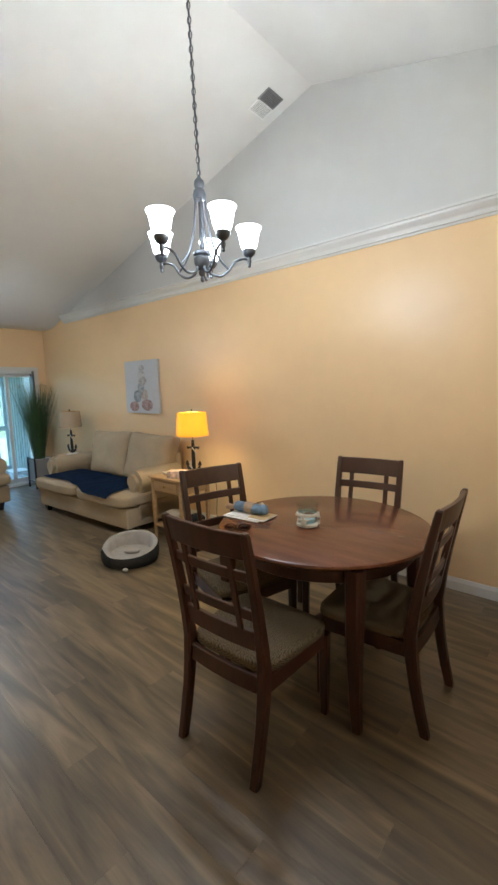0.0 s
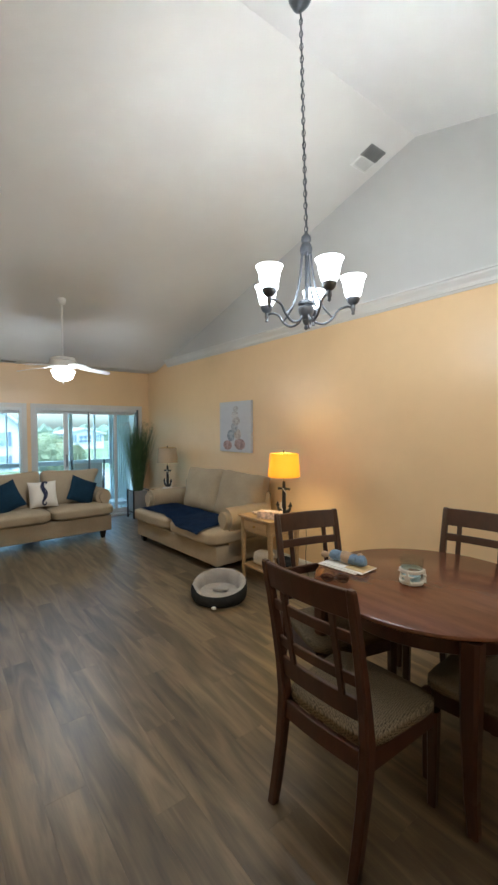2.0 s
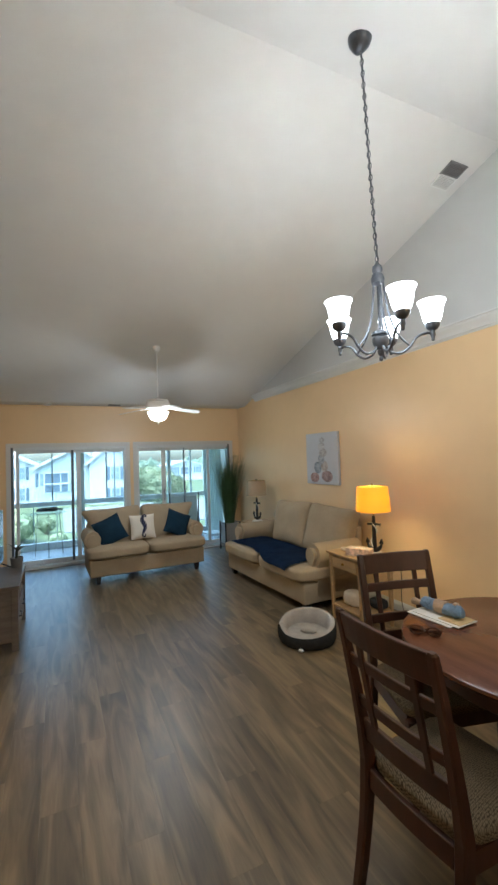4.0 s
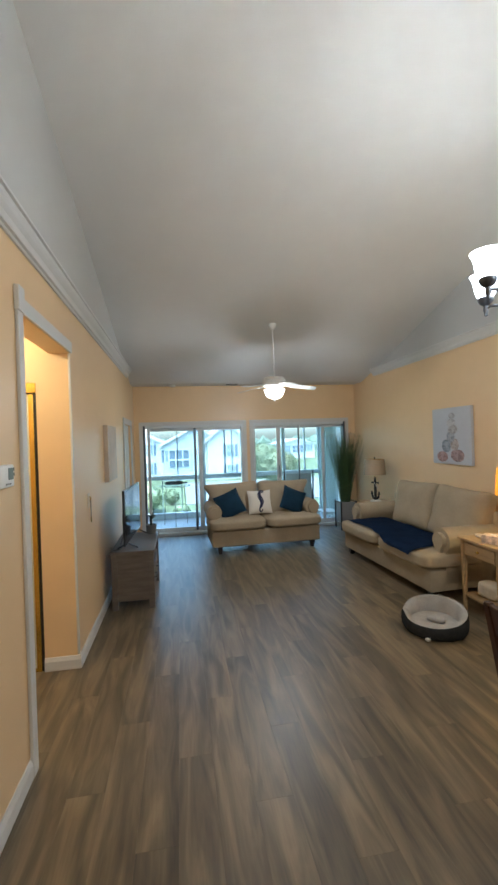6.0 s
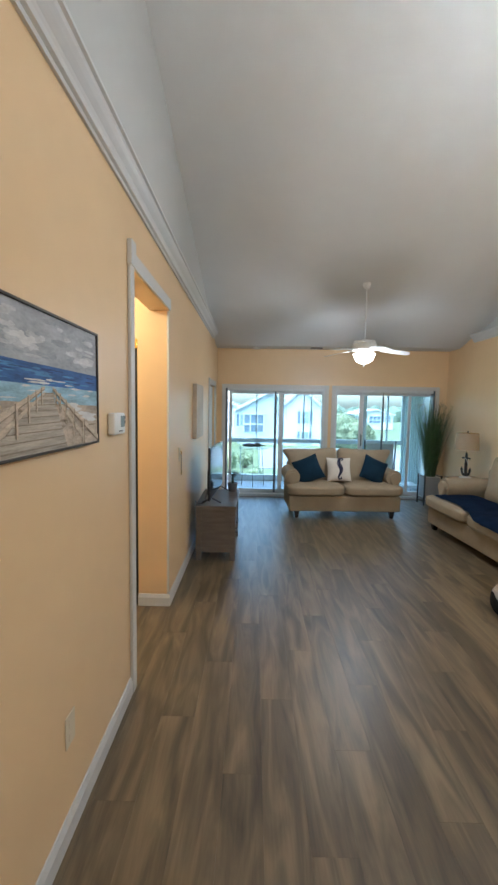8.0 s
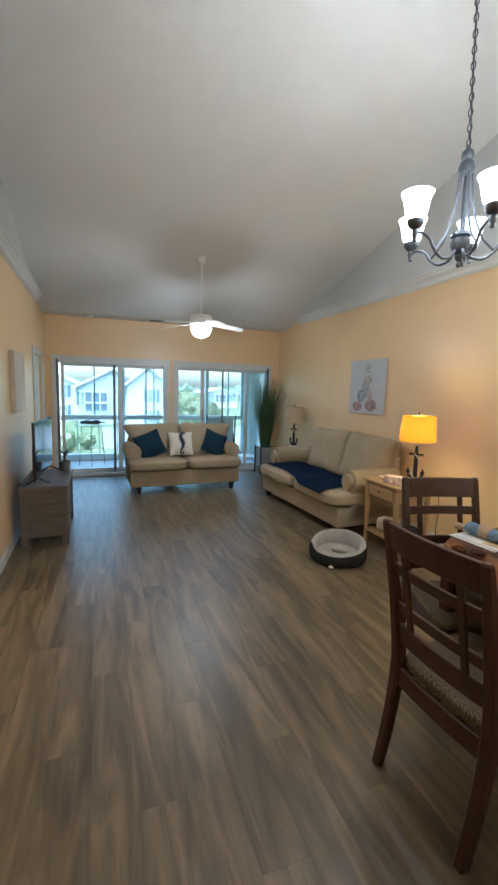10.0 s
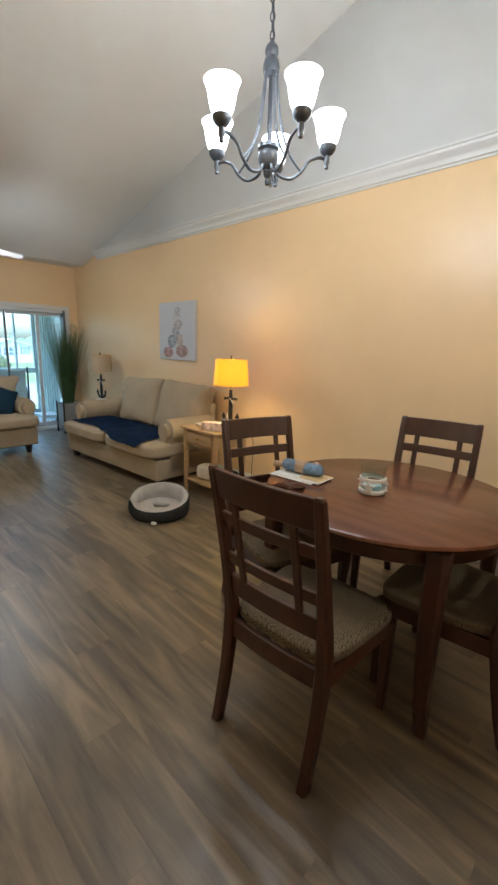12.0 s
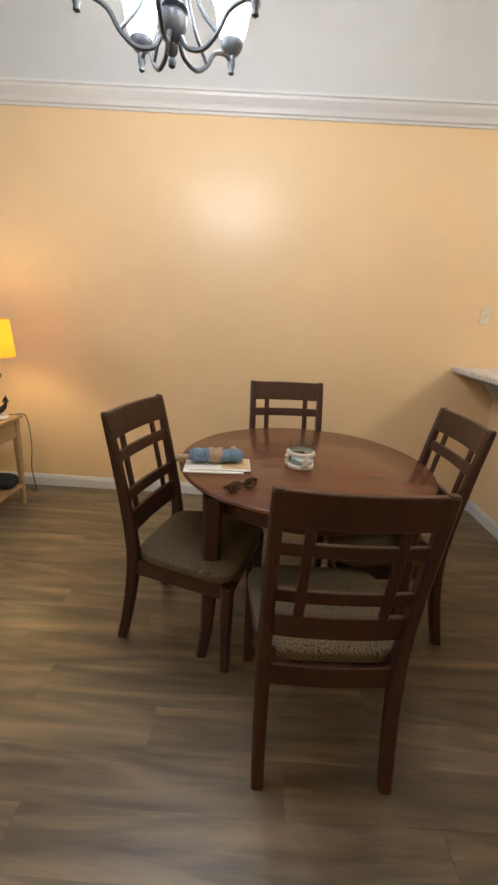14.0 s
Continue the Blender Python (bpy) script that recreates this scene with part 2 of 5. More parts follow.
# ---- building helpers ----
def bx(bm, x0, x1, y0, y1, z0, z1, bevel=0.0, seg=2):
    m = Matrix.Translation(((x0 + x1) / 2, (y0 + y1) / 2, (z0 + z1) / 2)) @ Matrix.Diagonal((abs(x1 - x0), abs(y1 - y0), abs(z1 - z0), 1))
    g = bmesh.ops.create_cube(bm, size=1, matrix=m)
    if bevel:
        edges = list({e for v in g["verts"] for e in v.link_edges})
        bmesh.ops.bevel(bm, geom=edges, offset=bevel, segments=seg, affect="EDGES", profile=0.5)
    return bm


def box(*a, **k):
    return bx(bmesh.new(), *a, **k)


def ring(bm, pts):
    return [bm.verts.new(p) for p in pts]


def loft(bm, rings, closed=True, cap=True):
    for a, b in zip(rings, rings[1:]):
        n = len(a)
        for i in range(n if closed else n - 1):
            bm.faces.new((a[i], a[(i + 1) % n], b[(i + 1) % n], b[i]))
    if cap:
        bm.faces.new(rings[0][::-1])
        bm.faces.new(rings[-1])
    return bm


def lathe(bm, profile, c=(0, 0, 0), n=24, cap=True):
    rs = [ring(bm, [(c[0] + r * math.cos(2 * math.pi * i / n), c[1] + r * math.sin(2 * math.pi * i / n), c[2] + z) for i in range(n)]) for r, z in profile]
    return loft(bm, rs, True, cap)


def tube(bm, pts, r, n=8):
    pts = [Vector(p) for p in pts]
    rs = []
    side = None
    for i, p in enumerate(pts):
        d = (pts[min(i + 1, len(pts) - 1)] - pts[max(i - 1, 0)]).normalized()
        if side is None:
            side = d.orthogonal().normalized()
        side = (side - d * side.dot(d)).normalized()
        up = d.cross(side)
        rad = r[i] if isinstance(r, (list, tuple)) else r
        rs.append(ring(bm, [p + rad * (math.cos(2 * math.pi * k / n) * side + math.sin(2 * math.pi * k / n) * up) for k in range(n)]))
    return loft(bm, rs)


def prism(bm, poly, axis, a, b):
    """A polygon in the two other axes, drawn out along axis from a to b."""
    def at(p, v):
        return {"x": (v, p[0], p[1]), "y": (p[0], v, p[1]), "z": (p[0], p[1], v)}[axis]
    loft(bm, [ring(bm, [at(p, a) for p in poly]), ring(bm, [at(p, b) for p in poly])])
    bmesh.ops.recalc_face_normals(bm, faces=bm.faces)
    return bm


def cushion(bm, c, s, e=5.0, puff=0.2, n=7, tilt=0.0, m=None):
    """A stuffed block: rounded edges and swollen faces. s: full sizes."""
    g = bmesh.ops.create_cube(bm, size=2)
    vs = g["verts"]
    bmesh.ops.subdivide_edges(bm, edges=list({ed for v in vs for ed in v.link_edges}), cuts=n, use_grid_fill=True)
    bm.verts.ensure_lookup_table()
    mine = [v for v in bm.verts if not v.tag]
    for v in mine:
        u = v.co
        k = (abs(u.x) ** e + abs(u.y) ** e + abs(u.z) ** e) ** (1 / e)
        u = u / k
        w = (1 - puff) + puff * (1 - u.x * u.x) * (1 - u.y * u.y)
        p = Vector((u.x * s[0] / 2, u.y * s[1] / 2, u.z * s[2] / 2 * w))
        p = Matrix.Rotation(tilt, 3, "X") @ p + Vector(c)
        v.co = m @ p if m else p
        v.tag = True
    return bm


def pillow(bm, size, thick, n=13):
    """A throw pillow in the xz plane, its middle swollen, its corners drawn out."""
    for side in (1, -1):
        grid = []
        for i in range(n):
            row = []
            for j in range(n):
                u, v = 2 * i / (n - 1) - 1, 2 * j / (n - 1) - 1
                h = thick / 2 * max(0.0, (1 - u * u) * (1 - v * v)) ** 0.45
                pin = 1 - 0.07 * (1 - u * u) * abs(v) ** 3, 1 - 0.07 * (1 - v * v) * abs(u) ** 3
                row.append(bm.verts.new((u * size / 2 * pin[1], side * h, v * size / 2 * pin[0])))
            grid.append(row)
        for i in range(n - 1):
            for j in range(n - 1):
                q = (grid[i][j], grid[i + 1][j], grid[i + 1][j + 1], grid[i][j + 1])
                bm.faces.new(q if side < 0 else q[::-1])
    bmesh.ops.remove_doubles(bm, verts=bm.verts, dist=0.0006)
    return bm


def link(name, bm, material, smooth=False):
    me = bpy.data.meshes.new(name)
    bm.to_mesh(me)
    bm.free()
    me.materials.append(material)
    if smooth:
        for p in me.polygons:
            p.use_smooth = True
        me.set_sharp_from_angle(angle=radians(40))
    return new(name, me)


def part(name, bm, material, parent, label="", smooth=False):
    ob = link(name, bm, material, smooth)
    ob.parent = parent
    if label:
        tagged(ob, label)
    return ob


def thing(name, m, label, category, group=""):
    ob = new(name)
    ob.empty_display_size = 0.1
    ob.matrix_basis = m
    return tagged(ob, label, category, group)


def solid(name, bm, material, label, category, kind="", smooth=False, group=""):
    return tagged(link(name, bm, material, smooth), label, category, group, kind)


# ---- the large structure ----
XW, XE, YS, YN = -7.20, 3.20, -0.708, 3.182       # window wall, kitchen end, TV wall, dining wall
SOFFIT, X0, XR, ZR = 2.52, -6.85, -1.95, 3.892   # flat strip, foot of the slope, ridge
SLOPE = (ZR - SOFFIT) / (XR - X0)
XB = XR + (XR - X0)
CROWN = 2.544
CT = CROWN + 0.04                                  # where peach gives way to white, behind the crown


def ceil_z(x):
    return SOFFIT if x < X0 or x > XB else ZR - SLOPE * abs(x - XR)


def top_poly(a, b, z0):
    xs = [a] + [x for x in (X0, XR, XB) if a < x < b] + [b]
    return [(a, z0), (b, z0)] + [(x, ceil_z(x) + 0.02) for x in reversed(xs)]


XC = -6.42
H0, H1, HH = -3.165, -2.238, 2.225     # hall opening
D0, D1, DH = -6.68, -5.92, 1.85       # bedroom door
solid("wall_north", prism(bmesh.new(), [(XW - 0.15, -0.1), (XE + 0.15, -0.1), (XE + 0.15, CT), (XC, CT), (XC, ceil_z(XC) + 0.02), (X0, SOFFIT + 0.02), (XW - 0.15, SOFFIT + 0.02)], "y", YN, YN + 0.15), PEACH, "peach painted plaster wall beside the dining table", "wall", "structure")
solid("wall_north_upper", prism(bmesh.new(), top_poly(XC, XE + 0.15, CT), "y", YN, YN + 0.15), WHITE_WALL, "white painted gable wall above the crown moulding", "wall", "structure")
bm = bmesh.new()
for a, b, z0, z1 in ((XW - 0.15, D0, -0.1, CT), (D0, D1, DH, CT), (D1, H0, -0.1, CT), (H0, H1, HH, CT), (H1, XE + 0.15, -0.1, CT)):
    bx(bm, a, b, YS - 0.14, YS, z0, z1)
prism(bm, [(XW - 0.15, CT), (XC, CT), (XC, ceil_z(XC) + 0.02), (X0, CT + 0.001), (XW - 0.15, CT + 0.001)], "y", YS - 0.14, YS)
solid("wall_south", bm, PEACH, "peach painted wall with a cased hall opening", "wall", "structure")
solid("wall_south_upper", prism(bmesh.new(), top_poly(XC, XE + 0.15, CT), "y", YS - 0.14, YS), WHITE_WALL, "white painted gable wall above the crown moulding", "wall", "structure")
WL, WR, WHEAD = (-0.565, 1.125), (1.30, 2.99), 1.862
bm = bmesh.new()
for a, b, z0, z1 in ((YS, WL[0], -0.1, 3.0), (WL[0], WL[1], WHEAD, 3.0), (WL[1], WR[0], -0.1, 3.0), (WR[0], WR[1], WHEAD, 3.0), (WR[1], YN, -0.1, 3.0)):
    bx(bm, XW - 0.15, XW, a, b, z0, z1)
solid("wall_west", bm, PEACH, "peach painted wall with two sliding door openings", "wall", "structure")
solid("wall_east", box(XE, XE + 0.15, YS, YN, -0.1, 3.2), PEACH, "peach painted end wall of the kitchen", "wall", "structure")
bm = bmesh.new()
bx(bm, XW - 0.15, X0, YS - 0.14, YN + 0.15, SOFFIT, SOFFIT + 0.12)
prism(bm, [(X0, SOFFIT), (XR, ZR), (XB, SOFFIT), (XE + 0.15, SOFFIT), (XE + 0.15, SOFFIT + 0.12), (XB, SOFFIT + 0.13), (XR, ZR + 0.13), (X0, SOFFIT + 0.12)], "y", YS - 0.14, YN + 0.15)
solid("ceiling", bm, CEILING, "white vaulted ceiling with a flat strip by the windows", "ceiling", "structure")


def crown(name, wall_y, s):
    """Stepped crown moulding along a long wall; s: the way into the room."""
    prof = [(0, 0), (0.012, 0), (0.016, 0.012), (0.030, 0.016), (0.034, 0.032), (0.040, 0.044), (0.058, 0.062), (0.070, 0.076), (0.074, 0.090), (0.086, 0.094), (0.086, 0.108), (0, 0.108)]
    bm = prism(bmesh.new(), [(wall_y + s * (d + 0.001), CROWN + h) for d, h in prof], "x", XC + 0.03, XE - 0.01)
    return solid(name, bm, TRIM, "white stepped crown moulding along the wall", "moulding", "structure")


crown("trim_crown_north", YN, -1)
crown("trim_crown_south", YS, 1)


def baseboard(name, axis, a, b, w, s):
    prof = [(0.001, 0.002), (0.015, 0.002), (0.015, 0.066), (0.010, 0.080), (0.006, 0.092), (0.001, 0.094)]
    bm = prism(bmesh.new(), [(w + s * d, h) for d, h in prof], axis, a, b)
    return solid(name, bm, TRIM, "white painted baseboard", "baseboard", "structure")


HY = -0.938                            # where the hall wall ends at the closet
baseboard("baseboard_north", "x", XW, 0.345, YN, -1)
baseboard("baseboard_south_a", "x", D1 + 0.085, H0, YS, 1)
baseboard("baseboard_south_b", "x", H1 + 0.065, XE, YS, 1)
baseboard("baseboard_hall", "y", HY, YS + 0.012, H0, 1)
baseboard("baseboard_bar", "y", 1.22, YN - 0.016, 0.36, -1)

# hall behind the cased opening
HALL_Y = -2.2
solid("wall_hall_west", box(H0 - 0.12, H0, HY, YS - 0.14, -0.1, 2.6), PEACH, "peach painted hall wall", "wall", "structure")
solid("wall_hall_header", box(H0 - 0.12, H0, HALL_Y, HY, 2.02, 2.6), PEACH, "peach painted wall above the closet door", "wall", "structure")
solid("wall_hall_east", box(H1, H1 + 0.12, HALL_Y, YS - 0.14, -0.1, 2.6), PEACH, "peach painted hall wall", "wall", "structure")
solid("wall_hall_end", box(-4.2, -2.1, HALL_Y - 0.12, HALL_Y, -0.1, 2.6), PEACH, "peach painted end wall of the hall", "wall", "structure")
solid("wall_closet", box(-4.2, -4.1, HALL_Y, YS - 0.14, -0.1, 2.6), PEACH, "peach painted closet back wall", "wall", "structure")
solid("ceiling_hall", box(-4.2, -2.1, HALL_Y, YS - 0.14, 2.5, 2.6), CEILING, "flat white hall ceiling", "ceiling", "structure")


def cased_opening():
    t = thing("trim_hall_opening", pose(0, 0, 0), "white painted casing round the hall opening", "casing")
    t["kind"] = "structure"
    part("casing_side", box(H1, H1 + 0.064, YS + 0.001, YS + 0.019, 0.0, HH, bevel=0.004), TRIM, t)
    part("casing_head", box(H0 - 0.01, H1 + 0.062, YS + 0.001, YS + 0.017, HH, HH + 0.078, bevel=0.004), TRIM, t)
    part("corner_block", box(H1 - 0.006, H1 + 0.072, YS + 0.001, YS + 0.027, HH - 0.004, HH + 0.118, bevel=0.005), TRIM, t)
    part("corner_bead", box(H0 - 0.010, H0 + 0.004, YS - 0.012, YS + 0.004, 0.094, HH, bevel=0.003), TRIM, t)


cased_opening()


def closet_door():
    t = thing("door_2", pose(0, 0, 0), "pale closet door in a polished brass frame", "door")
    t["kind"] = "structure"
    # solid dark strip that stands in for shade in the gap by the frame
    part("frame_strip", box(H0 - 0.06, H0 - 0.005, HY - 0.02, HY - 0.001, 0.0, 1.95, bevel=0.003), DARK, t, "dark strip standing in for the shade in the frame gap")
    part("frame_strip", box(H0 - 0.05, H0, HY - 0.054, HY - 0.021, 0.0, 1.94, bevel=0.003), BRASS, t)
    part("frame_head", box(H0 - 0.06, H0 + 0.005, HALL_Y + 0.02, HY - 0.001, 1.95, 2.018, bevel=0.003), BRASS, t)
    part("leaf", box(H0 - 0.045, H0 - 0.015, -1.58, HY - 0.055, 0.02, 1.94, bevel=0.004), CREAM, t, "pale yellowish door leaf")
    part("leaf", box(H0 - 0.045, H0 - 0.015, HALL_Y + 0.02, -1.59, 0.02, 1.94, bevel=0.004), CREAM, t, "pale yellowish door leaf")
    part("bottom_track", box(H0 - 0.06, H0, HALL_Y + 0.02, HY - 0.055, 0.002, 0.018), BRASS, t)


closet_door()


def bedroom_door():
    t = thing("door_1", pose(0, 0, 0), "closed white interior door with flat casing", "door")
    t["kind"] = "structure"
    part("casing_side", box(D1, D1 + 0.082, YS + 0.001, YS + 0.018, 0, DH, bevel=0.004), TRIM, t)
    part("casing_side", box(D0 - 0.082, D0, YS + 0.001, YS + 0.018, 0, DH, bevel=0.004), TRIM, t)
    part("casing_head", box(D0 - 0.082, D1 + 0.082, YS + 0.001, YS + 0.018, DH, DH + 0.082, bevel=0.004), TRIM, t)
    leaf = part("leaf", box(D0 + 0.002, D1 - 0.002, YS - 0.07, YS - 0.03, 0.01, DH - 0.002, bevel=0.002), TRIM, t)
    for z0, z1 in ((0.2, 0.80), (0.93, 1.72)):
        for x0 in (D0 + 0.09, D0 + 0.41):
            part("panel", box(x0, x0 + 0.26, YS - 0.032, YS - 0.022, z0, z1, bevel=0.006), TRIM, leaf)
    part("door_knob", lathe(bmesh.new(), [(0.0, -0.03), (0.03, -0.02), (0.03, 0.02), (0.0, 0.03)], (D1 - 0.07, YS - 0.005, 0.92), 14), BRASS, leaf, smooth=True)


bedroom_door()


# ---- sliding doors and porch ----
def slider(name, y0, y1, stiles, label, jambs):
    """Sliding door unit in the window wall. stiles: (from, to, depth, material) of the uprights between its panes."""
    t = thing(name, pose(0, 0, 0), label, "sliding door")
    t["kind"] = "structure"
    xo = XW - 0.10
    part("casing", box(XW + 0.001, XW + 0.014, y0 - 0.06, y0 + 0.002, 0.0, WHEAD + 0.06, bevel=0.003), TRIM, t)
    part("casing", box(XW + 0.001, XW + 0.014, y1 - 0.002, y1 + 0.06, 0.0, WHEAD + 0.06, bevel=0.003), TRIM, t)
    part("casing", box(XW + 0.001, XW + 0.013, y0 - 0.002, y1 + 0.002, WHEAD - 0.002, WHEAD + 0.06, bevel=0.003), TRIM, t)
    part("jamb", box(xo - 0.03, XW - 0.004, y0 + 0.001, y0 + 0.035, 0.03, WHEAD - 0.001, bevel=0.003), jambs[0], t)
    part("jamb", box(xo - 0.03, XW - 0.004, y1 - 0.035, y1 - 0.001, 0.03, WHEAD - 0.001, bevel=0.003), jambs[1], t)
    part("head", box(xo - 0.03, XW - 0.004, y0 + 0.036, y1 - 0.036, WHEAD - 0.05, WHEAD - 0.001, bevel=0.003), ALU, t)
    part("track", box(xo - 0.04, XW + 0.02, y0 + 0.001, y1 - 0.001, 0.0, 0.045, bevel=0.004), ALU, t)
    edges = [y0 + 0.036] + [v for s in stiles for v in s[:2]] + [y1 - 0.036]
    for a, b, d, m in stiles:
        part("stile", box(xo + d - 0.016, xo + d + 0.016, a, b, 0.046, WHEAD - 0.051, bevel=0.003), m, t)
    for a, b in zip(edges[::2], edges[1::2]):
        if b - a > 0.03:
            part("rail", box(xo - 0.014, xo + 0.014, a, b, 0.046, 0.115, bevel=0.003), ALU, t)
            part("rail", box(xo - 0.014, xo + 0.014, a, b, WHEAD - 0.095, WHEAD - 0.051, bevel=0.003), ALU, t)
            p = part("pane", box(xo - 0.003, xo + 0.003, a, b, 0.116, WHEAD - 0.096), GLASS, t)
            p.visible_shadow = False
    return t


w1 = slider("window_1", *WL, [(-0.50, -0.455, 0.03, ALU), (0.276, 0.316, -0.03, DARK_ALU), (0.352, 0.418, 0.03, ALU)], "white aluminium sliding patio door with a screen panel", (DARK_ALU, ALU))
w2 = slider("window_2", *WR, [(1.731, 1.800, 0.03, ALU), (2.138, 2.166, -0.03, DARK_ALU), (2.570, 2.619, 0.0, ALU)], "white aluminium sliding patio door with three panes", (ALU, DARK_ALU))
part("pull_handle", tube(bmesh.new(), [(XW - 0.06, 1.765, 0.90), (XW - 0.02, 1.765, 0.92), (XW - 0.02, 1.765, 1.08), (XW - 0.06, 1.765, 1.10)], 0.01), DARK_ALU, w2, smooth=True)
part("pull_handle", tube(bmesh.new(), [(XW - 0.06, 0.385, 0.90), (XW - 0.02, 0.385, 0.92), (XW - 0.02, 0.385, 1.08), (XW - 0.06, 0.385, 1.10)], 0.01), ALU, w1, smooth=True)

PX = -8.95
solid("floor_porch", box(PX - 0.1, XW - 0.15, -1.2, 4.0, -0.2, -0.03), PORCH_FLOOR, "pale painted concrete porch floor", "floor", "structure")
solid("ceiling_porch", box(PX - 0.1, XW - 0.15, -1.2, 4.0, 2.30, 2.43), CEILING, "white porch ceiling", "ceiling", "structure")


def porch_front():
    t = thing("window_porch", pose(0, 0, 0), "glazed porch front with white rail and slim mullions", "porch glazing")
    t["kind"] = "structure"
    part("rail", box(PX - 0.04, PX + 0.04, -1.2, 4.0, 0.79, 0.88, bevel=0.006), ALU, t)
    part("sill", box(PX - 0.05, PX + 0.05, -1.2, 4.0, -0.03, 0.10, bevel=0.006), ALU, t)
    part("head", box(PX - 0.05, PX + 0.05, -1.2, 4.0, 2.12, 2.30, bevel=0.006), ALU, t)
    for y, w, m in ((-1.15, 0.10, ALU), (-0.02, 0.022, DARK_ALU), (0.36, 0.018, ALU), (0.52, 0.075, ALU), (0.98, 0.022, DARK_ALU), (1.14, 0.018, ALU), (1.42, 0.085, ALU), (2.27, 0.07, ALU), (2.75, 0.03, ALU), (3.10, 0.10, ALU)):
        part("mullion", box(PX - 0.03, PX + 0.03, y - w / 2, y + w / 2, 0.881, 2.119, bevel=0.003), m, t)
    for y in (-1.15, 0.52, 1.42, 2.27, 3.10):
        part("post", box(PX - 0.03, PX + 0.03, y - 0.035, y + 0.035, 0.101, 0.789, bevel=0.003), ALU, t)
    for y in (-0.75, -0.35, 0.05, 0.4):
        part("baluster", box(PX - 0.01, PX + 0.01, y - 0.008, y + 0.008, 0.101, 0.789), ALU, t)


porch_front()


def porch_side(name, y, s, xa):
    """Battened side wall from the porch front to xa, then an open stretch with a rail."""
    t = thing(name, pose(0, 0, 0), "pale green porch side wall with vertical battens", "wall")
    t["kind"] = "structure"
    part("panel", box(PX + 0.05, xa, y, y + s * 0.08, -0.03, 2.30), PORCH_WALL, t)
    x = PX + 0.12
    while x < xa - 0.04:
        part("batten", box(x, x + 0.03, y - s * 0.02, y - s * 0.001, -0.03, 2.30, bevel=0.003), PORCH_WALL, t)
        x += 0.115
    part("post", box(xa, xa + 0.07, y - s * 0.02, y + s * 0.08, -0.03, 2.30, bevel=0.004), ALU, t)
    part("rail", box(xa + 0.07, XW - 0.15, y, y + s * 0.06, 0.84, 0.98, bevel=0.004), ALU, t)
    part("sill", box(xa + 0.07, XW - 0.15, y, y + s * 0.06, -0.03, 0.10, bevel=0.004), ALU, t)
    part("head", box(xa + 0.07, XW - 0.15, y, y + s * 0.06, 2.1, 2.30, bevel=0.004), ALU, t)
    part("mullion", box(-7.66, -7.63, y, y + s * 0.04, 0.98, 2.1), ALU, t)


porch_side("wall_porch_north", 3.10, 1, -7.95)
porch_side("wall_porch_south", -0.80, -1, -7.85)


def porch_chair(m):
    t = thing("patio_chair", m, "white sling patio chair with a dark metal frame", "chair")
    part("seat", box(-0.24, 0.24, -0.22, 0.24, 0.40, 0.43, bevel=0.01), CREAM, t)
    bm = box(-0.24, 0.24, -0.012, 0.012, 0.0, 0.55, bevel=0.01)
    bmesh.ops.transform(bm, matrix=pose(0, -0.24, 0.42, 17), verts=bm.verts)
    part("backrest", bm, CREAM, t)
    for s in (-1, 1):
        part("side_frame", tube(bmesh.new(), [(s * 0.27, 0.26, 0), (s * 0.27, 0.22, 0.42), (s * 0.27, 0.24, 0.62), (s * 0.27, -0.28, 0.60), (s * 0.27, -0.42, 1.0)], 0.014), DARK, t, "dark metal frame", True)
        part("leg", tube(bmesh.new(), [(s * 0.27, -0.32, 0), (s * 0.27, -0.26, 0.60)], 0.014), DARK, t, "dark metal leg", True)


porch_chair(pose(-8.1, 2.35, -0.03, 0, 0, 75))
t = thing("foot_stool", pose(-7.72, 2.78, -0.03), "small white slatted porch stool", "stool")
for i in range(4):
    part("slat", box(-0.18 + i * 0.095, -0.10 + i * 0.095, -0.15, 0.15, 0.19, 0.21, bevel=0.004), WHITE_METAL, t)
for sx in (-0.15, 0.15):
    part("side_rail", box(sx - 0.015, sx + 0.015, -0.14, 0.14, 0.15, 0.19), WHITE_METAL, t)
    for sy in (-0.12, 0.12):
        part("leg", box(sx - 0.015, sx + 0.015, sy - 0.015, sy + 0.015, 0, 0.15), WHITE_METAL, t)
t = thing("bistro_table", pose(-8.25, -0.08, -0.03), "slim glass-topped porch table on thin metal legs", "table")
part("glass_top", lathe(bmesh.new(), [(0.30, 0.755), (0.305, 0.762), (0.30, 0.77)], n=28), CLEAR, t)
for k in range(3):
    a = 2 * math.pi * k / 3
    part("leg", tube(bmesh.new(), [(0.26 * math.cos(a), 0.26 * math.sin(a), 0), (0.2 * math.cos(a), 0.2 * math.sin(a), 0.755)], 0.006), POT, t, smooth=True)
t = thing("folded_umbrella", pose(-8.25, -0.08, 0.785, 0, 0, 83), "dark folded umbrella lying on the glass porch table", "umbrella")
part("folded_cloth", tube(bmesh.new(), [(-0.20, 0, 0), (-0.17, 0, 0.005), (-0.05, 0, 0.012), (0.0, 0, 0.002), (0.08, 0, 0.014), (0.15, 0, 0.01)], [0.012, 0.03, 0.045, 0.03, 0.05, 0.025], 10), DARK, t, smooth=True)
part("handle", tube(bmesh.new(), [(0.15, 0, 0.01), (0.24, 0, 0.004)], 0.014), DARK, t, smooth=True)

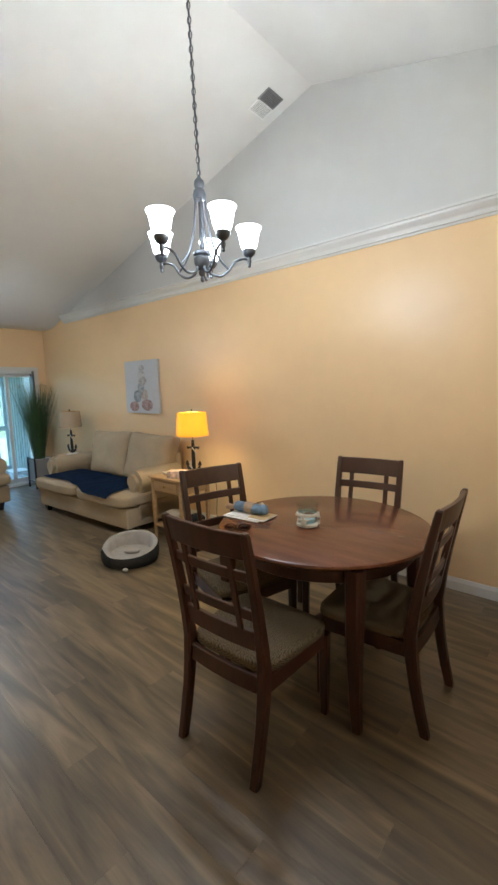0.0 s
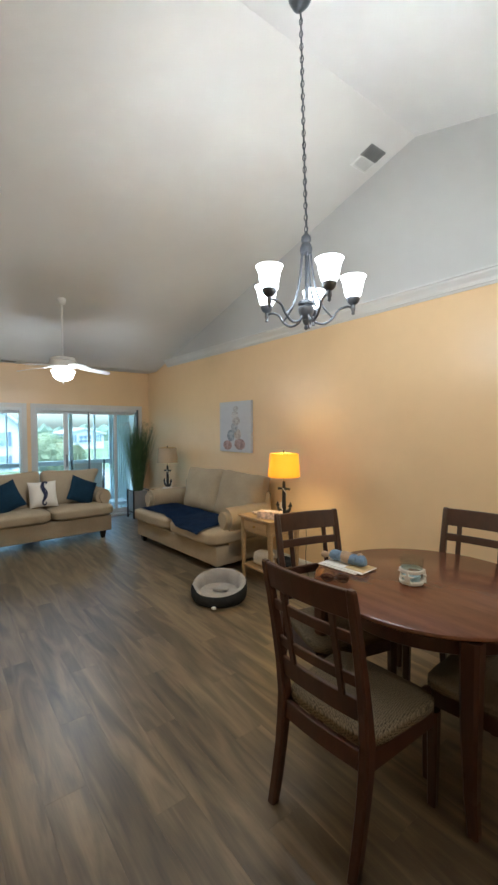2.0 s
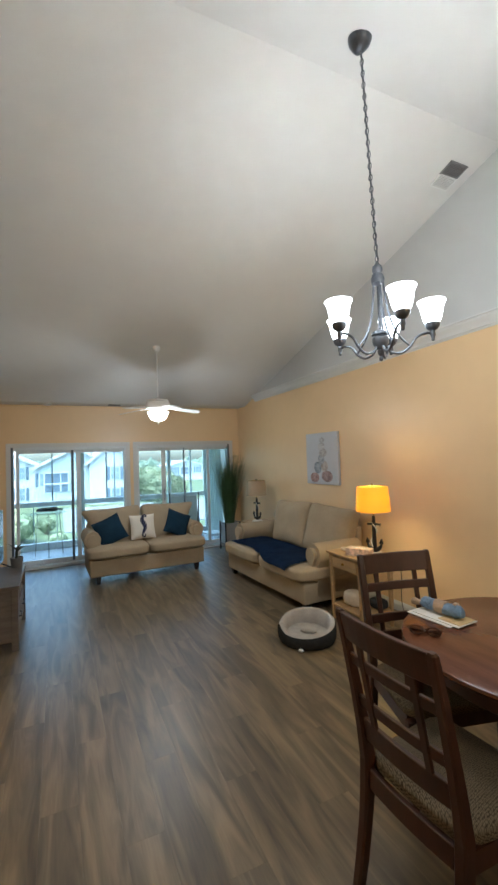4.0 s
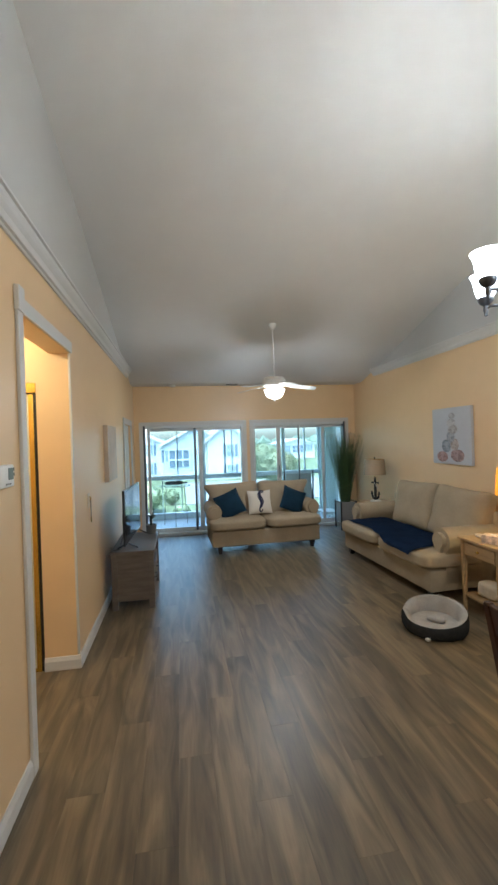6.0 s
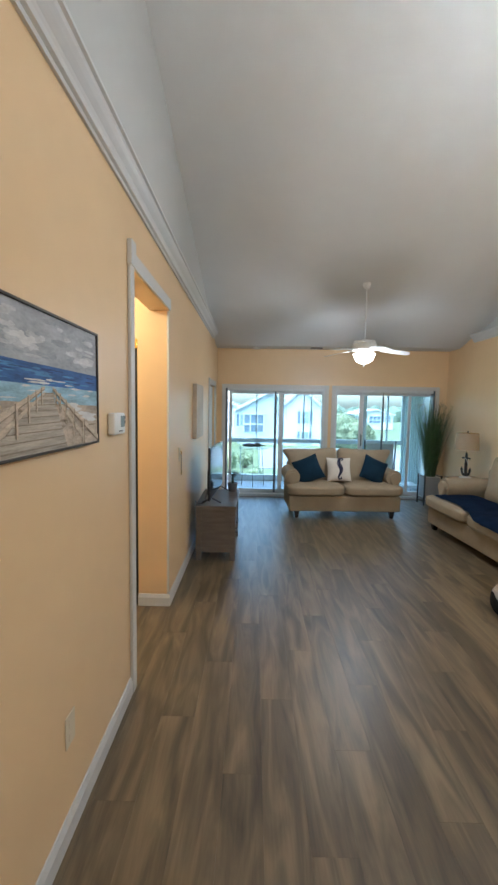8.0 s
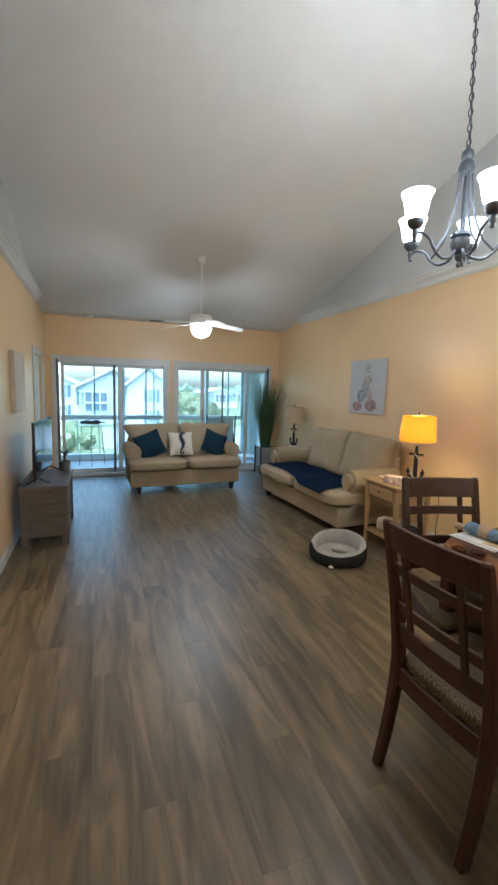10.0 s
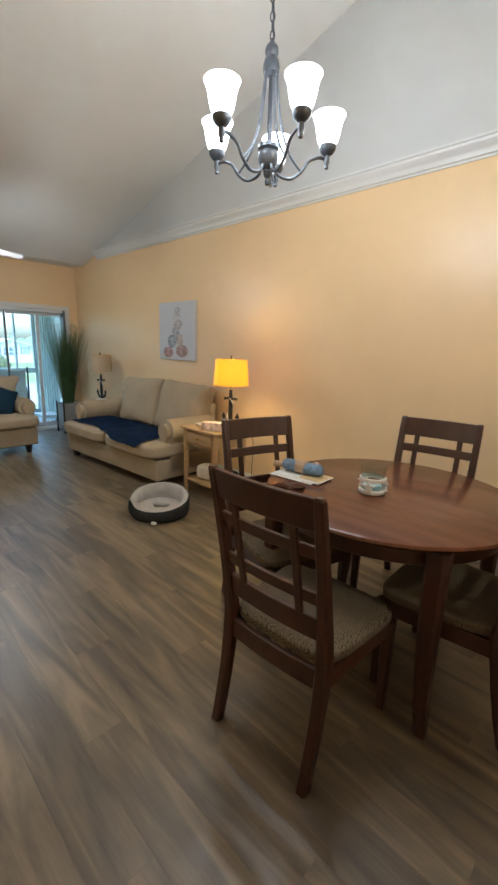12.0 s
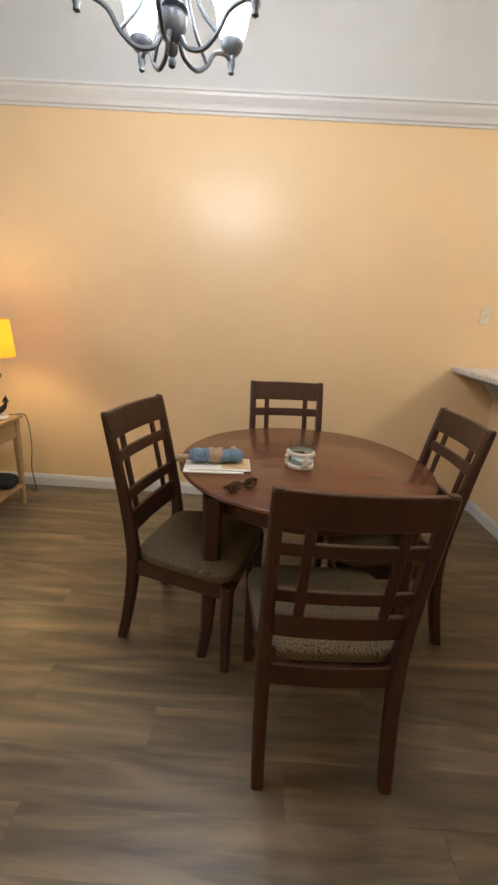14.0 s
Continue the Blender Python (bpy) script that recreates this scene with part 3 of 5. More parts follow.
# ---- outdoors ----
GZ = -2.9
bm = bmesh.new()
bmesh.ops.create_grid(bm, x_segments=1, y_segments=1, size=1800, matrix=Matrix.Translation((0, 0, GZ)))
solid("ground", bm, GRASS, "green lawn between the houses", "ground", "structure")
solid("road", box(-46, -30, 0.4, 60, GZ - 0.1, GZ + 0.04), ASPHALT, "grey asphalt parking lane on the lawn", "road", "structure")


def house(m, w, h, d, rise, siding, label, windows):
    """A house whose gable faces the porch. windows: (across, up) of their middles."""
    t = thing("house", m, label, "house")
    part("wall", box(-d, 0, -w / 2, w / 2, 0, h), siding, t)
    bm = prism(bmesh.new(), [(-w / 2, h), (w / 2, h), (0, h + rise)], "x", -d, 0)
    part("gable", bm, siding, t)
    for s in (-1, 1):
        o = 0.45
        poly = [(s * (w / 2 + o), h - rise * o / (w / 2)), (0, h + rise), (0, h + rise + 0.18), (s * (w / 2 + o), h - rise * o / (w / 2) + 0.18)]
        part("roof", prism(bmesh.new(), poly, "x", -d - 0.3, 0.35), ROOF, t, "grey shingle roof")
        poly = [(s * (w / 2 + o), h - rise * o / (w / 2) - 0.12), (0, h + rise - 0.12), (0, h + rise + 0.19), (s * (w / 2 + o), h - rise * o / (w / 2) + 0.19)]
        part("fascia", prism(bmesh.new(), poly, "x", 0.36, 0.42), SIDING, t, "white fascia board")
    for y, z in windows:
        win = part("window", box(0.01, 0.07, y - 0.5, y + 0.5, z - 0.75, z + 0.75), SIDING, t)
        part("pane", box(0.075, 0.085, y - 0.42, y + 0.42, z - 0.67, z - 0.03), HOUSE_PANE, win)
        part("pane", box(0.075, 0.085, y - 0.42, y + 0.42, z + 0.03, z + 0.67), HOUSE_PANE, win)
        for s in (-1, 1):
            part("shutter", box(0.01, 0.06, y + s * 0.56, y + s * 0.86, z - 0.75, z + 0.75), SHUTTER, win, "dark blue shutter")
    return t


def balcony(t, y, z, w, h):
    """A screened balcony let into the gable: dark opening, white posts and a rail."""
    b = part("balcony", box(0.01, 0.10, y - w / 2, y + w / 2, z - h / 2, z + h / 2), SHUTTER, t, "dark screened balcony")
    for k in range(4):
        x = y - w / 2 + w * k / 3
        part("post", box(0.101, 0.18, x - 0.06, x + 0.06, z - h / 2, z + h / 2), SIDING, b)
    part("rail", box(0.19, 0.26, y - w / 2 - 0.08, y + w / 2 + 0.08, z - h * 0.12, z - h * 0.04), SIDING, b)
    part("head", box(0.19, 0.26, y - w / 2 - 0.08, y + w / 2 + 0.08, z + h / 2 - 0.08, z + h / 2 + 0.10), SIDING, b)


blue_house = house(pose(-50, 1.8, GZ), 7.6, 4.3, 14, 2.0, BLUE_SIDING, "pale blue sided house with a screened balcony", [(-3.1, 2.9)])
balcony(blue_house, -1.9, 2.6, 2.4, 2.1)
house(pose(-49, 5.5, GZ), 4.6, 4.7, 14, 1.9, SIDING, "white sided house wing with shuttered windows", [(0.4, 3.35), (0.4, 0.95)])
house(pose(-55, -6.5, GZ), 9.0, 4.4, 14, 2.2, SIDING, "white sided house across the lawn", [(-2.6, 3.6), (0.4, 3.6), (2.6, 3.6), (-2.6, 1.2), (2.6, 1.2)])
far_house = house(pose(-92, 26.5, GZ), 8.0, 3.3, 12, 1.1, SIDING, "distant white house with balconies behind the bushes", [(-2.6, 2.3), (2.6, 2.3)])
balcony(far_house, 0.0, 2.2, 2.6, 1.6)


def bush(p, r, seed, label):
    """A rounded shrub: many small leaf clumps round a short stem."""
    rnd = random.Random(seed)
    t = thing("bush", Matrix.Translation(p), label, "bush", "bushes on the lawn")
    part("trunk", tube(bmesh.new(), [(0, 0, 0), (0.1, 0.05, r * 0.6), (0.05, 0, r)], [0.16, 0.1, 0.04]), GREYWOOD, t)
    verts, faces = [], []
    for _ in range(9000):
        d = Vector((rnd.gauss(0, 1), rnd.gauss(0, 1), rnd.gauss(0, 0.8))).normalized()
        k = r * (0.55 + 0.5 * rnd.random()) * (0.85 + 0.3 * noise.noise(d * 1.7 + Vector((seed, 0, 0))))
        c = Vector((d.x * k, d.y * k, max(0.1, r * 0.9 + d.z * k * 0.9)))
        a = Vector((rnd.gauss(0, 1), rnd.gauss(0, 1), rnd.gauss(0, 1))).normalized() * r * 0.026
        b = a.orthogonal().normalized() * r * 0.020
        n0 = len(verts)
        verts += [c - a, c + b, c + a, c - b]
        faces.append((n0, n0 + 1, n0 + 2, n0 + 3))
    core = bmesh.new()
    bmesh.ops.create_icosphere(core, subdivisions=3, radius=1.0)
    for v in core.verts:
        d = v.co.normalized()
        k = r * (0.74 + 0.22 * noise.noise(d * 2.3 + Vector((seed, 0, 0))) + 0.10 * noise.noise(d * 6 + Vector((0, seed, 0))))
        v.co = Vector((d.x * k, d.y * k, max(0.05, r * 0.9 + d.z * k * 0.9)))
    core.verts.index_update()
    n0 = len(verts)
    verts += [v.co.copy() for v in core.verts]
    faces += [tuple(n0 + v.index for v in f.verts) for f in core.faces]
    core.free()
    me = bpy.data.meshes.new("crown")
    me.from_pydata(verts, [], faces)
    me.materials.append(BUSH)
    ob = new("crown", me)
    ob.parent = t


rnd = random.Random(4)
for i in range(22):
    x = -36 - rnd.random() * 26
    if i < 13:
        y = 8 + rnd.random() * 24 * (-x / 50)
        r = 1.65 + rnd.random() * 0.9
    else:
        y = -4.5 + rnd.random() * 5.0
        x, r = -23 - rnd.random() * 12, 0.55 + rnd.random() * 0.55
    bush((x, y, GZ), r, i, "leafy green shrub on the lawn")
tpl = bmesh.new()
bmesh.ops.create_icosphere(tpl, subdivisions=2, radius=1.0)
tpl.verts.index_update()
tv, tf = [v.co.copy() for v in tpl.verts], [tuple(v.index for v in f.verts) for f in tpl.faces]
tpl.free()
rnd = random.Random(9)
verts, faces = [], []
for k in range(900):
    c = Vector((-150 - 60 * rnd.random(), -200 + 520 * rnd.random(), GZ))
    q = 1.5 + 1.3 * rnd.random()
    up = 1.2 + 0.5 * rnd.random()
    n0 = len(verts)
    for v in tv:
        e = q * (1 + 0.45 * noise.noise(v * 2.4 + c))
        verts.append(c + Vector((v.x * e, v.y * e, q * 0.6 + v.z * e * up)))
    faces += [tuple(n0 + a for a in f) for f in tf]
me = bpy.data.meshes.new("backdrop_woods")
me.from_pydata(verts, [], faces)
bm = bmesh.new()
bm.from_mesh(me)
bpy.data.meshes.remove(me)
solid("backdrop_woods", bm, FARWOOD, "distant tree line on the horizon", "woods", "stuff")


# ---- dining set ----
def bar(bm, pts, w, d):
    """A rectangular bar through pts (x, y, z): w across x, d across y."""
    ws = w if isinstance(w, (list, tuple)) else [w] * len(pts)
    ds = d if isinstance(d, (list, tuple)) else [d] * len(pts)
    rs = []
    for (x, y, z), a, b in zip(pts, ws, ds):
        c = 0.18 * min(a, b)
        q = [(a / 2 - c, -b / 2), (a / 2, -b / 2 + c), (a / 2, b / 2 - c), (a / 2 - c, b / 2), (-a / 2 + c, b / 2), (-a / 2, b / 2 - c), (-a / 2, -b / 2 + c), (-a / 2 + c, -b / 2)]
        rs.append(ring(bm, [(x + u, y + v, z) for u, v in q]))
    return loft(bm, rs)


def back_y(z):
    """The rake of the chair's back: saber foot, upright at the seat, leaning at the top."""
    if z < 0.44:
        return -0.195 - 0.07 * (1 - z / 0.44) ** 1.6
    return -0.195 - 0.10 * ((z - 0.44) / 0.56) ** 1.25


def bowed(bm, x0, x1, z0, z1, bow, thick, off=0.0, n=8):
    """A curved rail of the back, bowed backwards by bow in its middle."""
    rs = []
    for i in range(n + 1):
        u = i / n
        x = x0 + (x1 - x0) * u
        b = -bow * (1 - (2 * u - 1) ** 2) + off
        rs.append(ring(bm, [(x, back_y(z0) + b - thick / 2, z0), (x, back_y(z0) + b + thick / 2, z0), (x, back_y(z1) + b + thick / 2, z1), (x, back_y(z1) + b - thick / 2, z1)]))
    loft(bm, rs)
    bmesh.ops.recalc_face_normals(bm, faces=bm.faces)
    bmesh.ops.bevel(bm, geom=[e for e in bm.edges if e.calc_face_angle(0) > 0.9], offset=0.003, segments=1, affect="EDGES")
    return bm


def dining_chair(m):
    t = thing("dining_chair", m, "dark cherry dining chair with a woven beige seat", "chair", "chairs round the table")
    zs = (0, 0.1, 0.22, 0.34, 0.44, 0.56, 0.7, 0.85, 0.96, 1.0, 1.008)
    for s in (-1, 1):
        pts = [(s * (0.199 + 0.007 * z), back_y(z), z) for z in zs]
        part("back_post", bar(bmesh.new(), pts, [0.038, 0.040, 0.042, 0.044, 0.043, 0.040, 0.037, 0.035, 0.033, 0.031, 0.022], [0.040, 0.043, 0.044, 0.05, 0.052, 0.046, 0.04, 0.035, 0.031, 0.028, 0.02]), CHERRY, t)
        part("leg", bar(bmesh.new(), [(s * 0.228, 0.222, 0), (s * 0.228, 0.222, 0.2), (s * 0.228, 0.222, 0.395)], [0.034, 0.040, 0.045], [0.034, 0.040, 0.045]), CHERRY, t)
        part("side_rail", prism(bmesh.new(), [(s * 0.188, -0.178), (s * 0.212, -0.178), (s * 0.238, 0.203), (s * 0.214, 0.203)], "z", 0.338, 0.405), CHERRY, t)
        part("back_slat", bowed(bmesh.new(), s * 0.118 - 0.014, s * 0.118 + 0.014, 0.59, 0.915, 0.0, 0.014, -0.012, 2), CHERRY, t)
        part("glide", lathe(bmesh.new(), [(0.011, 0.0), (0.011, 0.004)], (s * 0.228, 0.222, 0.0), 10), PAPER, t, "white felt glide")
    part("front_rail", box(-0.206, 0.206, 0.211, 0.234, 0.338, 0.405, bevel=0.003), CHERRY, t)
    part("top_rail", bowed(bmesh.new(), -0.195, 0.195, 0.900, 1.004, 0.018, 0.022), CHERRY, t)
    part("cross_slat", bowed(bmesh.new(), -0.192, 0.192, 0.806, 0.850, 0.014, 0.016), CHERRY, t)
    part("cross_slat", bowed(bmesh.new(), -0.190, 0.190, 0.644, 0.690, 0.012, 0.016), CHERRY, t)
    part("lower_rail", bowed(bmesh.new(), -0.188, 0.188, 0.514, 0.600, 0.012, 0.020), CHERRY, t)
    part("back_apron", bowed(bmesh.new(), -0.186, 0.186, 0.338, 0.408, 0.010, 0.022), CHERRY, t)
    bm = cushion(bmesh.new(), (0, 0.027, 0.426), (0.470, 0.445, 0.097), 6, 0.45)
    for v in bm.verts:
        v.co.x *= 1.0 + 0.20 * (v.co.y - 0.027) / 0.445
    part("seat", bm, WEAVE, t, "beige and brown basket-weave seat pad", True)
    return t


chair = dining_chair(pose(-1.100, 1.340, 0, 0, 0, 2.0))
copy_thing(chair, pose(-1.143, 2.374, 0, 0, 0, 187))
copy_thing(chair, pose(-1.582, 1.770, 0, 0, 0, -105))
copy_thing(chair, pose(-0.748, 1.912, 0, 0, 0, 91.5))

TX, TY, TR = -1.122, 1.955, 0.568
t = thing("dining_table", pose(TX, TY, 0), "round dark cherry dining table with tapered legs", "table")
part("tabletop", lathe(bmesh.new(), [(TR - 0.03, 0.728), (TR - 0.008, 0.734), (TR, 0.745), (TR - 0.003, 0.755), (TR - 0.014, 0.761), (0.02, 0.762)], n=96), CHERRY_TOP_LIT, t, "polished reddish-brown round top", True)
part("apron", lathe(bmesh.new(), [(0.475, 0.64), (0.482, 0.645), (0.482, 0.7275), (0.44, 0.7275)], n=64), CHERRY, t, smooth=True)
for sx in (-1, 1):
    for sy in (-1, 1):
        x, y = sx * 0.378, sy * 0.362
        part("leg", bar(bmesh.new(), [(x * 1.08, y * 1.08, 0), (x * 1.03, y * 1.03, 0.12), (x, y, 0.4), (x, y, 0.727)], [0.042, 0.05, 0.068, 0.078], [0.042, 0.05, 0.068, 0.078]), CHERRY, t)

# ---- things on the dining table ----
t = thing("paper_stack", pose(-1.510, 1.800, 0.763, 0, 0, 4), "stack of white papers and envelopes on the dining table", "papers")
part("sheet", box(-0.135, 0.11, -0.085, 0.065, 0.000, 0.004), PAPER, t)
bm = box(-0.11, 0.14, -0.068, 0.075, 0.0045, 0.009)
part("sheet", bm, PAPER, t)
part("envelope", box(0.02, 0.135, -0.05, 0.07, 0.0095, 0.012), mat("manila", (0.55, 0.40, 0.2), 0.8), t, "manila envelope")
def crumple(bm, amp, freq):
    for v in bm.verts:
        v.co += Vector((noise.noise(v.co * freq), noise.noise(v.co * freq + Vector((5, 0, 0))), noise.noise(v.co * freq + Vector((0, 7, 0))))) * amp
    return bm


t = thing("wrapped_bundle", pose(-1.52, 1.815, 0.806, 0, 0, 6), "rolled blue and tan cloth bundle lying on papers", "bundle")
BLUE_CLOTH = mat("blue_cloth", (0.16, 0.25, 0.38), 0.8, vary=0.35, scale=25, bump=0.8, bump_scale=70)
TAN = mat("tan_wrap", (0.42, 0.30, 0.20), 0.75, vary=0.3, scale=20, bump=0.5, bump_scale=60)
cl = [(-0.11 + 0.225 * i / 27, 0.003 * math.sin(i), 0.002 * math.cos(i * 1.3)) for i in range(28)]
part("cloth", crumple(tube(bmesh.new(), cl, [0.029 * min(1.0, 0.55 + 0.2 * i, 0.65 + 0.2 * (27 - i)) for i in range(28)], 18), 0.007, 55), BLUE_CLOTH, t, smooth=True)
part("band", crumple(tube(bmesh.new(), [(-0.025 + 0.055 * i / 7, 0, 0.001) for i in range(8)], 0.0325, 18), 0.004, 50), TAN, t, "tan paper band", True)
part("neck", tube(bmesh.new(), [(-0.165, 0, -0.014), (-0.15, 0, -0.012), (-0.12, 0, -0.01), (-0.10, 0, -0.008)], [0.017, 0.019, 0.011, 0.017], 12), TAN, t, "tan gathered end", True)
part("knot", cushion(bmesh.new(), (0.075, 0.01, 0.029), (0.03, 0.03, 0.02), 2.4, 0.1, 3), TAN, t, smooth=True)
TORTOISE = mat("brown_acetate", (0.060, 0.026, 0.014), 0.25, vary=0.4, scale=60)
LENS = glass_mat("brown_lens", (0.80, 0.74, 0.68))
t = thing("eyeglasses", pose(-1.392, 1.565, 0.764, 0, 0, 38), "brown folded eyeglasses on the dining table", "eyeglasses")
for s in (-1, 1):
    loop = [(s * 0.036 + 0.028 * math.cos(a), 0, 0.021 + 0.019 * math.sin(a)) for a in np.linspace(0, 2 * math.pi, 17)]
    rim = part("rim", tube(bmesh.new(), loop, 0.0042, 6), TORTOISE, t, smooth=True)
    part("lens", box(s * 0.036 - 0.025, s * 0.036 + 0.025, -0.001, 0.001, 0.005, 0.037, bevel=0.0009), LENS, rim)
    part("temple", tube(bmesh.new(), [(s * 0.068, 0.002, 0.03), (s * 0.066, 0.02, 0.018), (s * 0.01, 0.03 + s * 0.004, 0.008), (-s * 0.06, 0.032 + s * 0.006, 0.005)], 0.0045, 6), TORTOISE, t, smooth=True)
part("bridge", tube(bmesh.new(), [(-0.009, 0, 0.026), (0, 0, 0.029), (0.009, 0, 0.026)], 0.0025, 6), TORTOISE, t, smooth=True)
t = thing("candle_holder", pose(-1.153, 1.855, 0.763, 0, 0, 20), "glass candle bowl with a white starfish trim", "candle holder")
part("glass_cup", lathe(bmesh.new(), [(0.038, 0.006), (0.044, 0.01), (0.048, 0.05), (0.058, 0.128), (0.055, 0.128), (0.045, 0.05), (0.041, 0.012), (0.0, 0.011)], n=28), CLEAR, t, smooth=True)
part("wax", lathe(bmesh.new(), [(0.039, 0.013), (0.0425, 0.036), (0.040, 0.042), (0.0, 0.040)], n=24), mat("sea_blue_wax", (0.42, 0.55, 0.60), 0.45), t, "pale blue wax", True)
part("base_ring", lathe(bmesh.new(), [(0.040, 0.0), (0.056, 0.004), (0.058, 0.016), (0.050, 0.022), (0.0465, 0.012)], n=28), CREAM, t, "white resin ring", True)
part("upper_ring", lathe(bmesh.new(), [(0.0505, 0.056), (0.058, 0.060), (0.058, 0.072), (0.0515, 0.076)], n=28, cap=False), CREAM, t, "white resin ring", True)
for k in range(3):
    a = 2 * math.pi * k / 3 - 1.7
    bm = bmesh.new()
    pts = []
    for j in range(10):
        r = 0.034 if j % 2 == 0 else 0.012
        pts.append((r * math.cos(math.pi / 2 + j * math.pi / 5), r * math.sin(math.pi / 2 + j * math.pi / 5)))
    prism(bm, pts, "y", -0.005, 0.005)
    bmesh.ops.transform(bm, matrix=pose(0.060 * math.cos(a), 0.060 * math.sin(a), 0.040, 0, 0, math.degrees(a) + 90), verts=bm.verts)
    part("starfish", bm, CREAM, t, "white starfish")


# ---- chandelier ----
CX, CY, CD = -1.668, 1.642, -0.074
t = thing("chandelier", pose(CX, CY, CD), "pewter five-arm chandelier with lit frosted glass shades", "chandelier")
part("finial", lathe(bmesh.new(), [(0.001, 2.140), (0.010, 2.146), (0.012, 2.158), (0.007, 2.168), (0.016, 2.178), (0.020, 2.195), (0.012, 2.205)], n=16), STEEL, t, smooth=True)
part("hub", lathe(bmesh.new(), [(0.018, 2.20), (0.030, 2.215), (0.042, 2.235), (0.044, 2.262), (0.036, 2.272), (0.046, 2.280), (0.046, 2.292), (0.020, 2.305)], n=20), STEEL, t, smooth=True)
part("stem", lathe(bmesh.new(), [(0.008, 2.30), (0.008, 2.60)], n=10), STEEL, t, smooth=True)
part("collar", lathe(bmesh.new(), [(0.012, 2.545), (0.032, 2.555), (0.036, 2.575), (0.030, 2.60), (0.022, 2.61), (0.028, 2.625), (0.026, 2.645), (0.012, 2.66), (0.006, 2.675)], n=18), STEEL, t, smooth=True)


def smooth_path(pts, n=5):
    """Catmull-Rom through the points."""
    P = [Vector(p) for p in pts]
    P = [2 * P[0] - P[1]] + P + [2 * P[-1] - P[-2]]
    out = []
    for i in range(1, len(P) - 2):
        for k in range(n):
            u = k / n
            a, b, c, d = P[i - 1:i + 3]
            out.append(0.5 * (2 * b + (c - a) * u + (2 * a - 5 * b + 4 * c - d) * u * u + (3 * b - a - 3 * c + d) * u ** 3))
    return out + [P[-2]]


for k in range(5):
    a = radians(124.5 + 72 * k)
    ca, sa = math.cos(a), math.sin(a)

    def rad(r, z):
        return (r * ca, r * sa, z)
    part("arm", tube(bmesh.new(), smooth_path([rad(0.03, 2.215), rad(0.05, 2.185), rad(0.10, 2.175), rad(0.145, 2.205), rad(0.178, 2.25), rad(0.225, 2.268), rad(0.254, 2.262)]), 0.0068, 8), STEEL, t, smooth=True)
    part("stay", tube(bmesh.new(), smooth_path([rad(0.025, 2.57), rad(0.035, 2.47), rad(0.055, 2.36), rad(0.092, 2.27), rad(0.145, 2.208)]), 0.0055, 8), STEEL, t, smooth=True)
    cup = part("cup", lathe(bmesh.new(), [(0.001, 2.222), (0.010, 2.228), (0.008, 2.240), (0.013, 2.250), (0.012, 2.275), (0.026, 2.285), (0.036, 2.300), (0.037, 2.315), (0.030, 2.318)], (0.258 * ca, 0.258 * sa, 0), 16), STEEL, t, smooth=True)
    prof = [(0.033, 2.316), (0.043, 2.335), (0.051, 2.368), (0.056, 2.402), (0.062, 2.421), (0.070, 2.437), (0.067, 2.438), (0.058, 2.419), (0.052, 2.400), (0.047, 2.368), (0.039, 2.337), (0.029, 2.32)]
    prof = [(r, 2.316 + 0.93 * (z - 2.316)) for r, z in prof]
    sh = part("shade", lathe(bmesh.new(), prof, (0.258 * ca, 0.258 * sa, 0), 24, cap=False), LIT_SHADE, t, "glowing frosted glass bell shade", True)
    sh.visible_shadow = False
    lamp("chandelier_bulb", (CX + 0.258 * ca, CY + 0.258 * sa, 2.40 + CD), 1.25, (0.97, 0.97, 1.0), 0.05)

CZ = ceil_z(CX) - CD
LEAN = -0.045 / (CZ - 2.668)
z, k = 2.668, 0
while z < CZ - 0.09:
    bm = bmesh.new()
    pts = [Vector((0.009 * math.cos(u), 0, 0.019 * math.sin(u))) for u in np.linspace(0, 2 * math.pi, 13)]
    q = Matrix.Rotation(k * math.pi / 2 + 0.5, 3, "Z")
    tube(bm, [q @ p + Vector((0, LEAN * (z - 2.668), z + 0.017)) for p in pts], 0.0028, 6)
    part("chain_link", bm, STEEL, t, smooth=True)
    z, k = z + 0.0315, k + 1
part("cord", tube(bmesh.new(), [(0.004, 0.004, 2.67), (0.006, -0.018, 3.0), (-0.004, -0.026, 3.4), (0.003, -0.043, CZ - 0.06)], 0.003, 6), STEEL, t, smooth=True)
bm = lathe(bmesh.new(), [(0.012, -0.075), (0.030, -0.062), (0.055, -0.035), (0.064, -0.010), (0.064, 0.012)], n=24)
bmesh.ops.transform(bm, matrix=pose(0, -0.045, CZ, 0, math.degrees(math.atan(SLOPE)), 0), verts=bm.verts)
part("canopy", bm, STEEL, t, "pewter ceiling canopy", True)

# ---- ceiling fan ----
FX, FY, FD, FS = -5.13, 1.225, 0.095, 0.88
FZ = (ceil_z(FX) - FD) / FS
t = thing("ceiling_fan", pose(FX, FY, FD) @ Matrix.Scale(FS, 4), "white five-blade ceiling fan with a lit glass bowl", "ceiling fan")
part("down_rod", lathe(bmesh.new(), [(0.009, 2.56), (0.009, FZ - 0.05)], n=12), WHITE_METAL, t, smooth=True)
bm = lathe(bmesh.new(), [(0.015, -0.075), (0.036, -0.058), (0.050, -0.025), (0.053, 0.01)], n=20)
bmesh.ops.transform(bm, matrix=pose(0, 0, FZ, 0, -math.degrees(math.atan(SLOPE)), 0), verts=bm.verts)
part("canopy", bm, WHITE_METAL, t, smooth=True)
